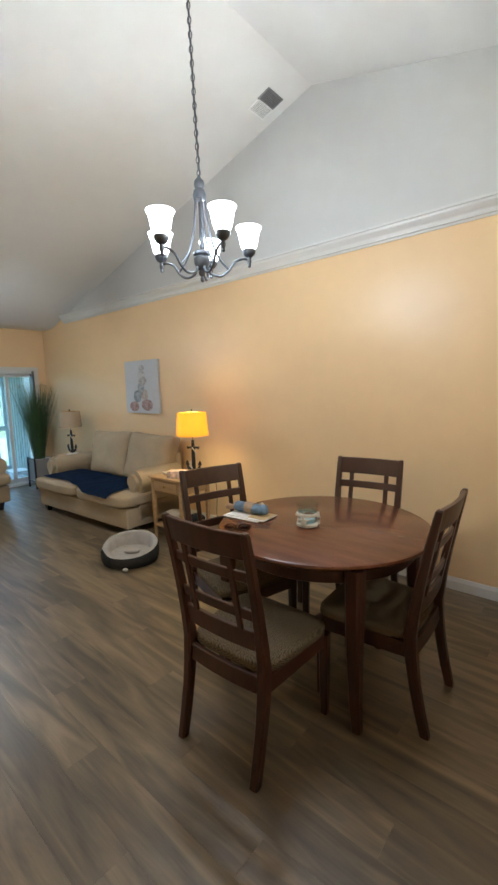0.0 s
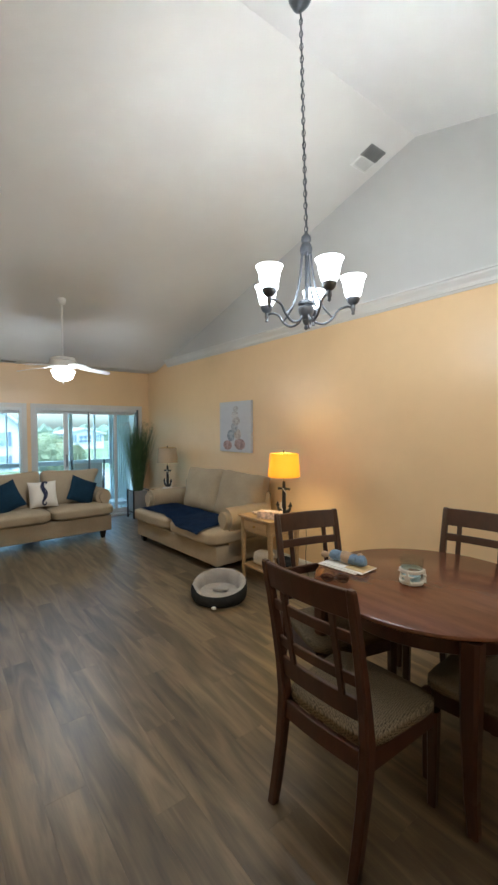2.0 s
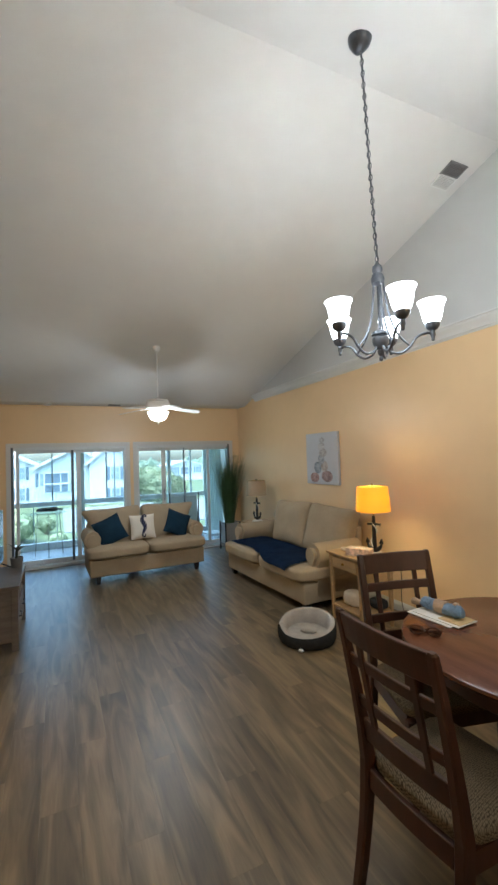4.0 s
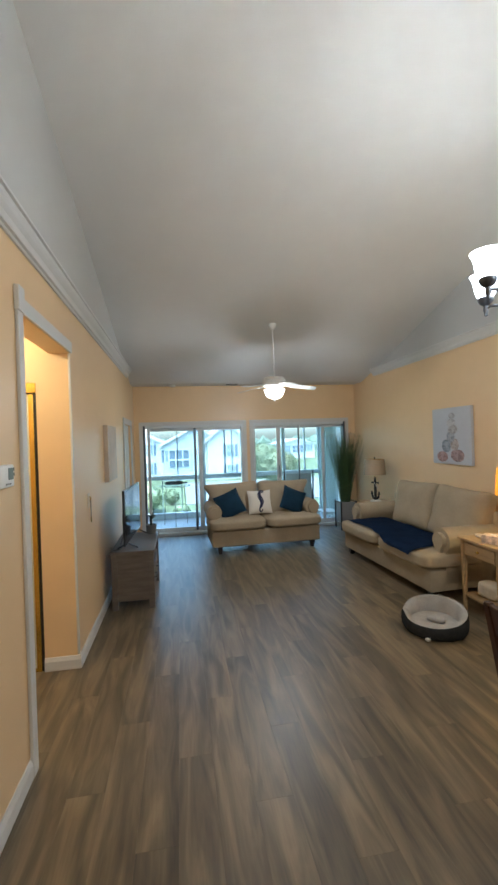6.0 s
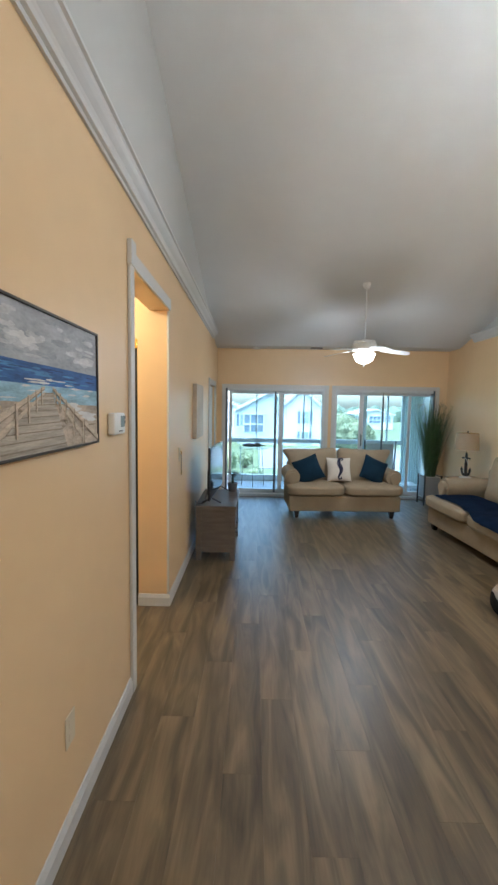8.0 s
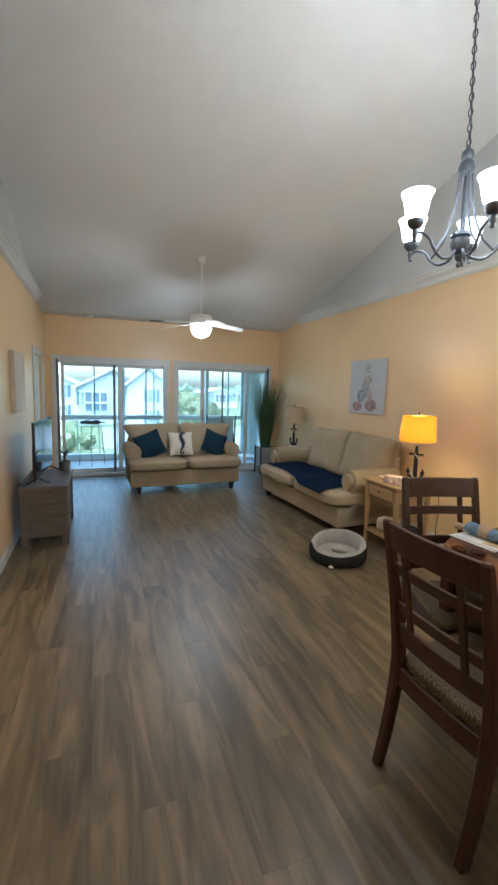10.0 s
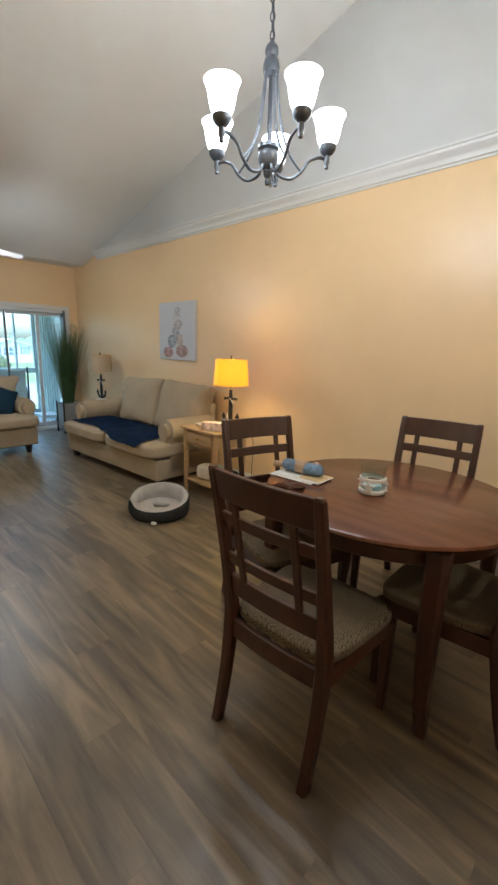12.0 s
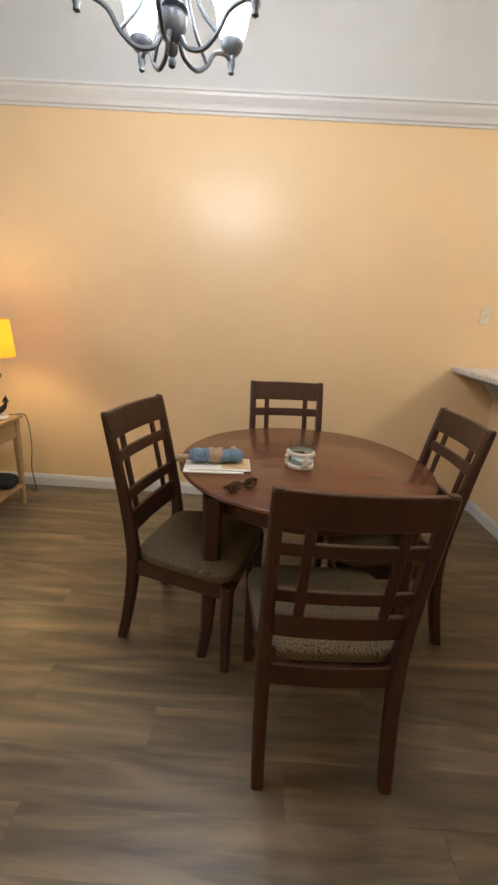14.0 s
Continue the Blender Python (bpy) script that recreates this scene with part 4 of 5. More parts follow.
part("motor", lathe(bmesh.new(), [(0.03, 2.565), (0.09, 2.562), (0.138, 2.552), (0.150, 2.540), (0.150, 2.528), (0.142, 2.522), (0.165, 2.505), (0.168, 2.455), (0.155, 2.430), (0.12, 2.415), (0.085, 2.405), (0.085, 2.385)], n=28), WHITE_METAL, t, smooth=True)
part("bowl", lathe(bmesh.new(), [(0.001, 2.250), (0.050, 2.254), (0.098, 2.278), (0.124, 2.312), (0.132, 2.345), (0.150, 2.378), (0.140, 2.384)], n=28), FAN_GLASS, t, "glowing frosted glass bowl", True).visible_shadow = False
part("finial", lathe(bmesh.new(), [(0.001, 2.208), (0.010, 2.220), (0.012, 2.234), (0.006, 2.252)], n=12), WHITE_METAL, t, smooth=True)
for k in range(5):
    a = 14 + 72 * k
    bm = bmesh.new()
    out = [(0.22, -0.055), (0.30, -0.062), (0.54, -0.068), (0.59, -0.055), (0.605, 0.0), (0.59, 0.055), (0.54, 0.068), (0.30, 0.062), (0.22, 0.055)]
    prism(bm, out, "z", -0.004, 0.004)
    bmesh.ops.transform(bm, matrix=pose(0, 0, 2.462, 0, 0, a) @ pose(0, 0, 0, -12, 7), verts=bm.verts)
    bl = part("blade", bm, WHITE_METAL, t)
    bm = bmesh.new()
    bx(bm, 0.12, 0.27, -0.018, 0.018, -0.012, -0.004, bevel=0.003)
    bmesh.ops.transform(bm, matrix=pose(0, 0, 2.462, 0, 0, a) @ pose(0, 0, 0, -12, 7), verts=bm.verts)
    part("blade_iron", bm, WHITE_METAL, bl)
lamp("fan_bulb", (FX, FY, 2.315 * FS + FD), 4.6, (0.97, 0.97, 1.0), 0.09)


# ---- sofas ----
SEAT = (lambda w: w / 4 - 0.004, lambda w: w / 2 - 0.012)


def seat_top(x, y, w):
    """Height of the seat cushions at (x, y) of a sofa w wide."""
    u = (abs(x) - SEAT[0](w)) / (SEAT[1](w) / 2)
    v = (y - 0.315) / 0.37
    k = max(0.0, 1 - abs(u) ** 6 - abs(v) ** 6) ** (1 / 6)
    return 0.40 + 0.10 * k * (0.78 + 0.22 * max(0.0, 1 - u * u) * max(0.0, 1 - v * v))


def sofa(name, m, w, label, arm=0.24, leg=0.088, by=0.745, inset=0.20, off=0.11, flare=0.03, foot=0.12, lift=0.0):
    """w: outer width. Front edge at y = 0, back at y = 0.92."""
    t = thing(name, m, label, "sofa")
    h = w / 2
    part("base", box(-h + 0.05, h - 0.05, 0.03, 0.87, leg, 0.31 + lift, bevel=0.02, seg=3), LINEN, t, smooth=True)
    part("back", box(-h + 0.08, h - 0.08, by + 0.07, 0.90, 0.28, 0.84, bevel=min(0.07, 0.4 * (0.83 - by)), seg=4), LINEN, t, smooth=True)
    for s in (-1, 1):
        c = s * (h - arm / 2)
        prof = []
        for i in range(23):
            u = math.pi * (-0.25 + 1.5 * i / 22)
            prof.append((c + s * 0.01 + (arm / 2) * math.cos(u), 0.590 + 0.8 * lift + 0.125 * math.sin(u)))
        prof += [(c - (arm / 2 - 0.05), 0.40), (c - (arm / 2 - 0.05), 0.16), (c + (arm / 2 - 0.05), 0.16), (c + (arm / 2 - 0.05), 0.40)]
        bm = prism(bmesh.new(), prof, "y", 0.16, 0.85)
        bmesh.ops.bevel(bm, geom=[e for e in bm.edges if abs(e.verts[0].co.y - e.verts[1].co.y) < 1e-5], offset=0.045, segments=4, affect="EDGES")
        part("arm", bm, LINEN, t, smooth=True)
        part("seat_cushion", cushion(bmesh.new(), (s * SEAT[0](w), 0.315, 0.40 + lift), (SEAT[1](w), 0.74, 0.20), 6, 0.22, 9), LINEN, t, smooth=True)
        cw = h - inset
        bm = cushion(bmesh.new(), (0, 0, 0), (cw, 0.25, 0.60), 9.0, 0.0, 11)
        for v in bm.verts:
            k = v.co.z / 0.30
            side = v.co.x * s / (cw / 2)
            thin = max(0.0, (1 - k ** 4) * (1 - side ** 4))
            v.co.y *= 0.42 + 0.68 * thin ** 0.5
            v.co.x *= 1.02 - 0.05 * (1 - k * k)
            v.co.z *= 1.06 - 0.085 * (1 - side * side)
            v.co.x += s * (flare * max(0.0, k) ** 2 * max(0.0, side) ** 2 - 0.05 * max(0.0, -k) * max(0.0, side))
            v.co += Vector((0, 0.012 * noise.noise(v.co * 6), 0.010 * noise.noise(v.co * 5 + Vector((s, 0, 0)))))
        bmesh.ops.transform(bm, matrix=pose(s * cw / 2 + off, by, 0.750, -17, s * 1.2, 0), verts=bm.verts)
        part("back_cushion", bm, LINEN, t, smooth=True)
        for y in (0.10, 0.80):
            bm = bmesh.new()
            x = s * (h - foot)
            loft(bm, [ring(bm, [(x - r, y - r, zz), (x + r, y - r, zz), (x + r, y + r, zz), (x - r, y + r, zz)]) for r, zz in ((0.024, 0.0), (0.040, leg + 0.004))])
            part("foot", bm, BLACKWOOD, t, "black tapered wooden foot")
    return t


SOFA_W = 1.93
SOFA = pose(-4.53, 2.235, 0, 0, 0, 3.0) @ Matrix.Diagonal((1, 0.95, 0.94, 1))
sofa("sofa", SOFA, SOFA_W, "beige linen two-cushion sofa with rolled arms against the wall")
LOVE = pose(-5.78, 1.222, 0, 0, 0, 92.2) @ Matrix.Diagonal((0.887, 0.887, 0.887, 1))
sofa("loveseat", LOVE, 1.86, "beige linen loveseat with rolled arms facing the room", leg=0.115, by=0.66, inset=0.10, off=0.0, flare=0.15, foot=0.17, lift=0.05)


def throw_blanket():
    t = thing("throw_blanket", SOFA, "crumpled navy throw blanket spread over the sofa seat", "blanket")
    nx, ny = 46, 30
    bm = bmesh.new()
    top = []
    for i in range(nx):
        row = []
        for j in range(ny):
            u, v = i / (nx - 1), j / (ny - 1)
            x = -0.80 + 1.60 * u + 0.025 * math.sin(9 * v) - 0.08 * v * u
            y = 0.60 + 0.03 * math.sin(7 * u) - (0.575 + 0.02 * math.sin(3.2 * u) + 0.02 * math.sin(11 * u) + 0.42 * max(0.0, u - 0.66)) * v
            over = max(0.0, -0.02 - y)
            y = max(y, -0.02) - 0.25 * over
            z = seat_top(x, max(y, -0.02), SOFA_W)
            z = max(z, 0.47) if over == 0 else z
            z += 0.016 + 0.009 * noise.noise((x * 7, y * 9, 0)) + 0.005 * noise.noise((x * 19, y * 19, 3)) - over * 0.9
            y -= 0.05 * min(1.0, over / 0.03)
            row.append(bm.verts.new((x, y, z)))
        top.append(row)
    for i in range(nx - 1):
        for j in range(ny - 1):
            bm.faces.new((top[i][j], top[i][j + 1], top[i + 1][j + 1], top[i + 1][j]))
    bmesh.ops.solidify(bm, geom=bm.faces[:], thickness=0.008)
    bmesh.ops.recalc_face_normals(bm, faces=bm.faces)
    part("cloth", bm, NAVY, t, smooth=True)


throw_blanket()


def throw_pillow(m, size, material, label):
    t = thing("throw_pillow", m, label, "pillow", "pillows on the loveseat")
    part("cover", pillow(bmesh.new(), size, 0.15), material, t, smooth=True)
    return t


throw_pillow(LOVE @ pose(-0.55, 0.33, 0.735, -24, -22, 0), 0.43, TEAL_NAVY, "dark navy square throw pillow leaning on the loveseat")
throw_pillow(LOVE @ pose(0.535, 0.36, 0.735, -24, 24, 0), 0.42, TEAL_NAVY, "dark navy square throw pillow leaning on the arm")
sea = throw_pillow(LOVE @ pose(-0.04, 0.36, 0.738, -20, 0, 0), 0.40, CREAM, "cream throw pillow with a navy seahorse print")
pts = [p * 1.15 for p in smooth_path([(0.03, 0, 0.12), (0.055, 0, 0.145), (0.02, 0, 0.155), (-0.005, 0, 0.12), (-0.012, 0, 0.07), (0.012, 0, 0.02), (0.018, 0, -0.03), (-0.005, 0, -0.08), (-0.025, 0, -0.12), (-0.005, 0, -0.15), (0.02, 0, -0.135), (0.012, 0, -0.115)], 4)]
rads = [0.010 + 0.025 * math.exp(-((i / len(pts) - 0.42) / 0.2) ** 2) for i in range(len(pts))]
bm = bmesh.new()
for i in range(len(pts) - 1):
    a, b = pts[i], pts[i + 1]
    d = (b - a).normalized()
    nrm = Vector((-d.z, 0, d.x))

    def surf(p):
        u, v = p.x / 0.2, p.z / 0.2
        return Vector((p.x, -0.075 * max(0.0, (1 - u * u) * (1 - v * v)) ** 0.45 - 0.004, p.z))
    q = [surf(a - nrm * rads[i]), surf(a + nrm * rads[i]), surf(b + nrm * rads[i + 1]), surf(b - nrm * rads[i + 1])]
    bm.faces.new([bm.verts.new(p) for p in q])
bmesh.ops.remove_doubles(bm, verts=bm.verts, dist=0.0004)
bmesh.ops.solidify(bm, geom=bm.faces[:], thickness=0.002)
part("print", bm, mat("navy_print", (0.02, 0.025, 0.06), 0.9), sea, "navy seahorse print")


# ---- end tables and lamps ----
def end_table(m, w, d, h, label):
    t = thing("end_table", m, label, "end table")
    part("top", box(-w / 2, w / 2, -d / 2, d / 2, h - 0.022, h, bevel=0.005), OAK, t)
    part("apron", box(-w / 2 + 0.05, w / 2 - 0.05, -d / 2 + 0.03, -d / 2 + 0.05, h - 0.15, h - 0.024), OAK, t)
    part("apron", box(-w / 2 + 0.05, w / 2 - 0.05, d / 2 - 0.05, d / 2 - 0.03, h - 0.15, h - 0.024), OAK, t)
    for s in (-1, 1):
        part("apron", box(s * (w / 2 - 0.04) - 0.01, s * (w / 2 - 0.04) + 0.01, -d / 2 + 0.052, d / 2 - 0.052, h - 0.15, h - 0.024), OAK, t)
        for q in (-1, 1):
            x, y = s * (w / 2 - 0.04), q * (d / 2 - 0.04)
            part("leg", bar(bmesh.new(), [(x, y, 0), (x, y, h - 0.17), (x, y, h - 0.023)], [0.028, 0.042, 0.044], [0.028, 0.042, 0.044]), OAK, t)
    dr = part("drawer", box(-w / 2 + 0.075, w / 2 - 0.075, -d / 2 + 0.018, -d / 2 + 0.029, h - 0.135, h - 0.04, bevel=0.003), OAK, t)
    part("knob", lathe(bmesh.new(), [(0.001, -0.012), (0.012, -0.006), (0.012, 0.006), (0.001, 0.012)], (0, -d / 2 + 0.006, h - 0.088), 12), BRASS, dr, smooth=True)
    part("shelf", box(-w / 2 + 0.03, w / 2 - 0.03, -d / 2 + 0.03, d / 2 - 0.03, 0.13, 0.15, bevel=0.003), OAK, t)
    return t


end_table(pose(-3.20, 2.68, 0), 0.50, 0.42, 0.65, "honey oak end table with a drawer beside the sofa")
end_table(pose(-5.86, 2.90, 0), 0.42, 0.42, 0.60, "honey oak end table between sofa and plant")


def anchor_lamp(m, shade_mat, label, lit):
    t = thing("table_lamp", m, label, "table lamp")
    part("base", lathe(bmesh.new(), [(0.085, 0), (0.088, 0.01), (0.075, 0.025), (0.03, 0.032)], n=24), CREAM if not lit else mat("weathered_white", (0.5, 0.48, 0.44), 0.7, vary=0.3, scale=20), t, "weathered white base", True)
    part("shank", tube(bmesh.new(), [(0, 0, 0.03), (0, 0, 0.14), (0, 0, 0.33), (0, 0, 0.385)], [0.024, 0.022, 0.018, 0.014], 12), BLACKWOOD, t, smooth=True)
    arc = [(0.074 * math.sin(u), 0, 0.124 - 0.074 * math.cos(u)) for u in np.linspace(-1.55, 1.55, 17)]
    part("flukes", tube(bmesh.new(), arc, [0.007 + 0.018 * math.sin(math.pi * i / 16) for i in range(17)], 10), BLACKWOOD, t, smooth=True)
    for s in (-1, 1):
        bm = prism(bmesh.new(), [(s * 0.050, 0.115), (s * 0.076, 0.165), (s * 0.094, 0.115)], "y", -0.008, 0.008)
        part("fluke_tip", bm, BLACKWOOD, t)
    part("stock", tube(bmesh.new(), [(-0.066, 0, 0.30), (-0.05, 0, 0.303), (0.05, 0, 0.303), (0.066, 0, 0.30)], [0.016, 0.012, 0.012, 0.016], 10), BLACKWOOD, t, smooth=True)
    part("rope", tube(bmesh.new(), smooth_path([(0.0, -0.026, 0.31), (0.034, -0.01, 0.25), (0.0, 0.028, 0.20), (-0.034, -0.005, 0.14), (0.0, -0.030, 0.08)]), 0.005, 6), CREAM, t, "pale wound rope", True)
    part("harp", tube(bmesh.new(), [(0, 0, 0.38), (0, 0, 0.69)], 0.004, 6), BRASS, t, smooth=True)
    part("finial", lathe(bmesh.new(), [(0.006, 0.672), (0.009, 0.682), (0.012, 0.694), (0.004, 0.707)], n=10), BLACKWOOD, t, smooth=True)
    sh = part("shade", lathe(bmesh.new(), [(0.168, 0.430), (0.150, 0.672), (0.148, 0.672), (0.166, 0.430)], n=40, cap=False), shade_mat, t, "glowing amber drum shade" if lit else "unlit tan linen drum shade", True)
    part("top_ring", tube(bmesh.new(), [(0.146 * math.cos(u), 0.146 * math.sin(u), 0.670) for u in np.linspace(0, 2 * math.pi, 25)], 0.003, 6), BRASS, sh, smooth=True)
    part("spoke", tube(bmesh.new(), [(-0.146, 0, 0.671), (0.146, 0, 0.671)], 0.003, 6), BRASS, sh, smooth=True)
    return t


lit_lamp = anchor_lamp(pose(-3.047, 2.735, 0.65, 0, 0, 20) @ Matrix.Scale(0.935, 4), WARM_SHADE, "dark anchor table lamp with a glowing amber drum shade", True)
anchor_lamp(pose(-5.85, 2.88, 0.60, 0, 0, 20) @ Matrix.Scale(0.935, 4), LINEN_SHADE, "dark anchor table lamp with an unlit tan shade", False)
part("power_cord", tube(bmesh.new(), smooth_path([(0.05, 0.06, 0.008), (0.12, 0.10, 0.004), (0.165, 0.155, -0.03), (0.18, 0.17, -0.25), (0.16, 0.19, -0.45), (0.17, 0.24, -0.66), (0.10, 0.38, -0.685)]), 0.0035, 6), BLACKWOOD, lit_lamp, "dark lamp cord", True)
lamp("lamp_bulb", (-3.047, 2.735, 1.165), 1.35, (1.0, 0.77, 0.31), 0.07)

t = thing("tissue_box", pose(-3.10, 2.60, 0.65, 0, 0, 28), "patterned orange and white tissue box on the oak end table", "tissue box")
part("box", box(-0.115, 0.115, -0.055, 0.055, 0, 0.07, bevel=0.004), mat("floral_card", (0.62, 0.45, 0.34), 0.7, vary=0.6, scale=30), t)
part("slot", box(-0.06, 0.06, -0.012, 0.012, 0.0702, 0.0712), PAPER, t, "white top slot")
t = thing("snack_packet", pose(-3.33, 2.62, 0.651, 0, 0, -15), "small opened packet on the oak end table", "packet")
part("wrapper", cushion(bmesh.new(), (0, 0, 0.014), (0.15, 0.07, 0.028), 3, 0.3, 4), mat("foil_print", (0.55, 0.42, 0.3), 0.45, vary=0.5, scale=40), t, smooth=True)
t = thing("paper_bag", pose(-3.22, 2.62, 0.151, 0, 0, 15), "crumpled pale paper bag on the lower shelf", "bag")
bm = cushion(bmesh.new(), (0, 0, 0.075), (0.20, 0.14, 0.15), 5, 0.2, 5)
for v in bm.verts:
    v.co += Vector((noise.noise(v.co * 22), noise.noise(v.co * 22 + Vector((9, 0, 0))), 0)) * 0.012
part("body", bm, mat("pale_bag", (0.55, 0.47, 0.36), 0.8, vary=0.2, scale=12), t, smooth=True)
t = thing("dark_pouch", pose(-3.06, 2.76, 0.151), "dark soft pouch on the lower shelf", "pouch")
part("body", cushion(bmesh.new(), (0, 0, 0.05), (0.17, 0.13, 0.10), 3.5, 0.2, 5), CHARCOAL, t, smooth=True)

# ---- dog bed ----
t = thing("dog_bed", pose(-3.13, 2.02, 0, 0, 0, 42) @ Matrix.Scale(0.94, 4), "round grey plush pet bed with charcoal sides", "pet bed")


def bed_h(a):
    """Rim height: high at the back, dipped at the entrance."""
    return 0.188 + 0.062 * math.cos(a - math.pi / 2) + 0.045 * math.exp(-((a - 3.75) / 0.22) ** 2) - 0.022 * math.exp(-((a - 3.2) / 0.28) ** 2)


def bed_wall(rows, lo, hi):
    bm = bmesh.new()
    n = 48
    rs = []
    for r, f in rows:
        rs.append(ring(bm, [((r * 0.99) * math.cos(2 * math.pi * i / n), r * 0.94 * math.sin(2 * math.pi * i / n), f * 0.86 * bed_h(2 * math.pi * i / n)) for i in range(n)]))
    return loft(bm, rs, True, False)


part("outer_side", bed_wall([(0.215, 0.0), (0.25, 0.02), (0.268, 0.25), (0.272, 0.55), (0.270, 0.85), (0.262, 0.965)], 0, 1), CHARCOAL, t, "charcoal cloth side", True)
part("rim", bed_wall([(0.2615, 0.955), (0.258, 0.985), (0.246, 1.0), (0.225, 0.98), (0.205, 0.85), (0.195, 0.6), (0.19, 0.36)], 0, 1), PLUSH, t, "pale grey plush rim", True)
part("floor_pad", lathe(bmesh.new(), [(0.20, 0.03), (0.205, 0.06), (0.18, 0.082), (0.10, 0.078), (0.0, 0.07)], n=32), PLUSH, t, "pale grey plush pad", True)
part("pad_roll", cushion(bmesh.new(), (0.02, -0.02, 0.095), (0.15, 0.07, 0.05), 2.4, 0.2, 6), PLUSH, t, "pale grey plush roll", True)
t = thing("chew_toy", pose(-2.952, 1.848, 0, 0, 0, 30), "small white crumpled tag on the floor", "pet toy")
bm = cushion(bmesh.new(), (0, 0, 0.014), (0.045, 0.03, 0.028), 2.5, 0.2, 4)
part("body", bm, PAPER, t, smooth=True)

# ---- television corner ----
t = thing("tv_stand", pose(-4.55, -0.438, 0) @ Matrix.Diagonal((0.77, 0.87, 0.91, 1)), "grey-washed wooden television stand with drawers", "tv stand")
part("top", box(-0.56, 0.56, -0.235, 0.235, 0.575, 0.61, bevel=0.004), GREYWOOD, t)
for s in (-1, 1):
    part("side_panel", box(s * 0.52 - 0.012, s * 0.52 + 0.012, -0.20, 0.20, 0.09, 0.574), GREYWOOD, t)
    for q in (-1, 1):
        part("post", box(s * 0.515 - 0.03, s * 0.515 + 0.03, q * 0.195 - 0.03, q * 0.195 + 0.03, 0, 0.574, bevel=0.003), GREYWOOD, t)
part("back_panel", box(-0.50, 0.50, -0.20, -0.19, 0.09, 0.574), GREYWOOD, t)
part("bottom", box(-0.50, 0.50, -0.20, 0.20, 0.09, 0.115), GREYWOOD, t)
part("shelf", box(-0.48, 0.48, -0.185, 0.195, 0.40, 0.42), GREYWOOD, t)
for x0 in (-0.482, 0.004):
    dr = part("drawer", box(x0, x0 + 0.478, 0.19, 0.212, 0.125, 0.395, bevel=0.003), GREYWOOD, t)
    part("handle", tube(bmesh.new(), [(x0 + 0.15, 0.212, 0.27), (x0 + 0.15, 0.235, 0.27), (x0 + 0.33, 0.235, 0.27), (x0 + 0.33, 0.212, 0.27)], 0.006, 8), DARK, dr, "black bar handle", True)
part("divider", box(-0.01, 0.01, -0.18, 0.19, 0.421, 0.574), GREYWOOD, t)
t = thing("media_box", pose(-4.42, -0.42, 0.384), "black media box in the open shelf", "media box")
part("case", box(-0.13, 0.13, -0.10, 0.10, 0.0, 0.05, bevel=0.004), DARK, t)

t = thing("television", pose(-4.58, -0.475, 0.555, 0, 0, -3) @ Matrix.Scale(0.96, 4), "black flat-screen television on splayed feet", "television")
part("panel", box(-0.49, 0.49, -0.014, 0.006, 0.05, 0.60, bevel=0.004), DARK, t)
part("back_cover", box(-0.33, 0.33, -0.05, -0.0145, 0.07, 0.35, bevel=0.012), DARK, t)
part("screen", box(-0.48, 0.48, 0.0065, 0.009, 0.065, 0.59), SCREEN, t, "dark glossy screen")
for s in (-1, 1):
    part("foot", tube(bmesh.new(), [(s * 0.34, 0.10, 0.006), (s * 0.345, 0.0, 0.055), (s * 0.35, -0.10, 0.006)], 0.008, 8), DARK, t, smooth=True)
part("power_cord", tube(bmesh.new(), smooth_path([(0.30, -0.05, 0.12), (0.38, -0.06, 0.06), (0.44, -0.05, 0.03), (0.42, -0.12, 0.008), (0.3, -0.18, 0.006)]), 0.004, 6), DARK, t, smooth=True)

t = thing("potted_succulent", pose(-4.88, -0.31, 0.555) @ Matrix.Scale(0.9, 4), "small dark leafy plant in a grey pot", "potted plant")
part("pot", lathe(bmesh.new(), [(0.050, 0), (0.055, 0.004), (0.066, 0.105), (0.066, 0.112), (0.060, 0.112), (0.055, 0.095)], n=24), POT, t, smooth=True)
part("soil", lathe(bmesh.new(), [(0.056, 0.09), (0.058, 0.098), (0.0, 0.10)], n=16), BLACKWOOD, t)
part("stem", tube(bmesh.new(), [(0, 0, 0.09), (0.005, 0, 0.17), (-0.003, 0.003, 0.22)], [0.016, 0.014, 0.01], 8), LEAF_DARK, t, smooth=True)
rnd = random.Random(3)


def blade(bm, base, az, length, width, lift, droop, fold=0.25, n=6):
    """A long leaf that rises from base and bows over."""
    d = Vector((math.cos(az), math.sin(az), 0))
    s = Vector((-math.sin(az), math.cos(az), 0))
    prev = None
    for i in range(n + 1):
        u = i / n
        p = Vector(base) + d * length * (math.cos(lift) * u + 0.35 * droop * u * u) + Vector((0, 0, length * (math.sin(lift) * u - droop * u * u * 0.5)))
        w = width * (1 - u) ** 0.6 * (0.5 + 0.5 * min(1, u * 6)) / 2 + 0.0004
        row = [bm.verts.new(p - s * w), bm.verts.new(p - Vector((0, 0, fold * w))), bm.verts.new(p + s * w)]
        if prev:
            bm.faces.new((prev[0], prev[1], row[1], row[0]))
            bm.faces.new((prev[1], prev[2], row[2], row[1]))
        prev = row


for k in range(14):
    bm = bmesh.new()
    blade(bm, (0, 0, 0.15 + 0.06 * rnd.random()), 2.4 * k + rnd.random(), 0.13 + 0.06 * rnd.random(), 0.024, 0.5 + 0.6 * rnd.random(), 0.7)
    part("leaf", bm, LEAF_DARK, t)

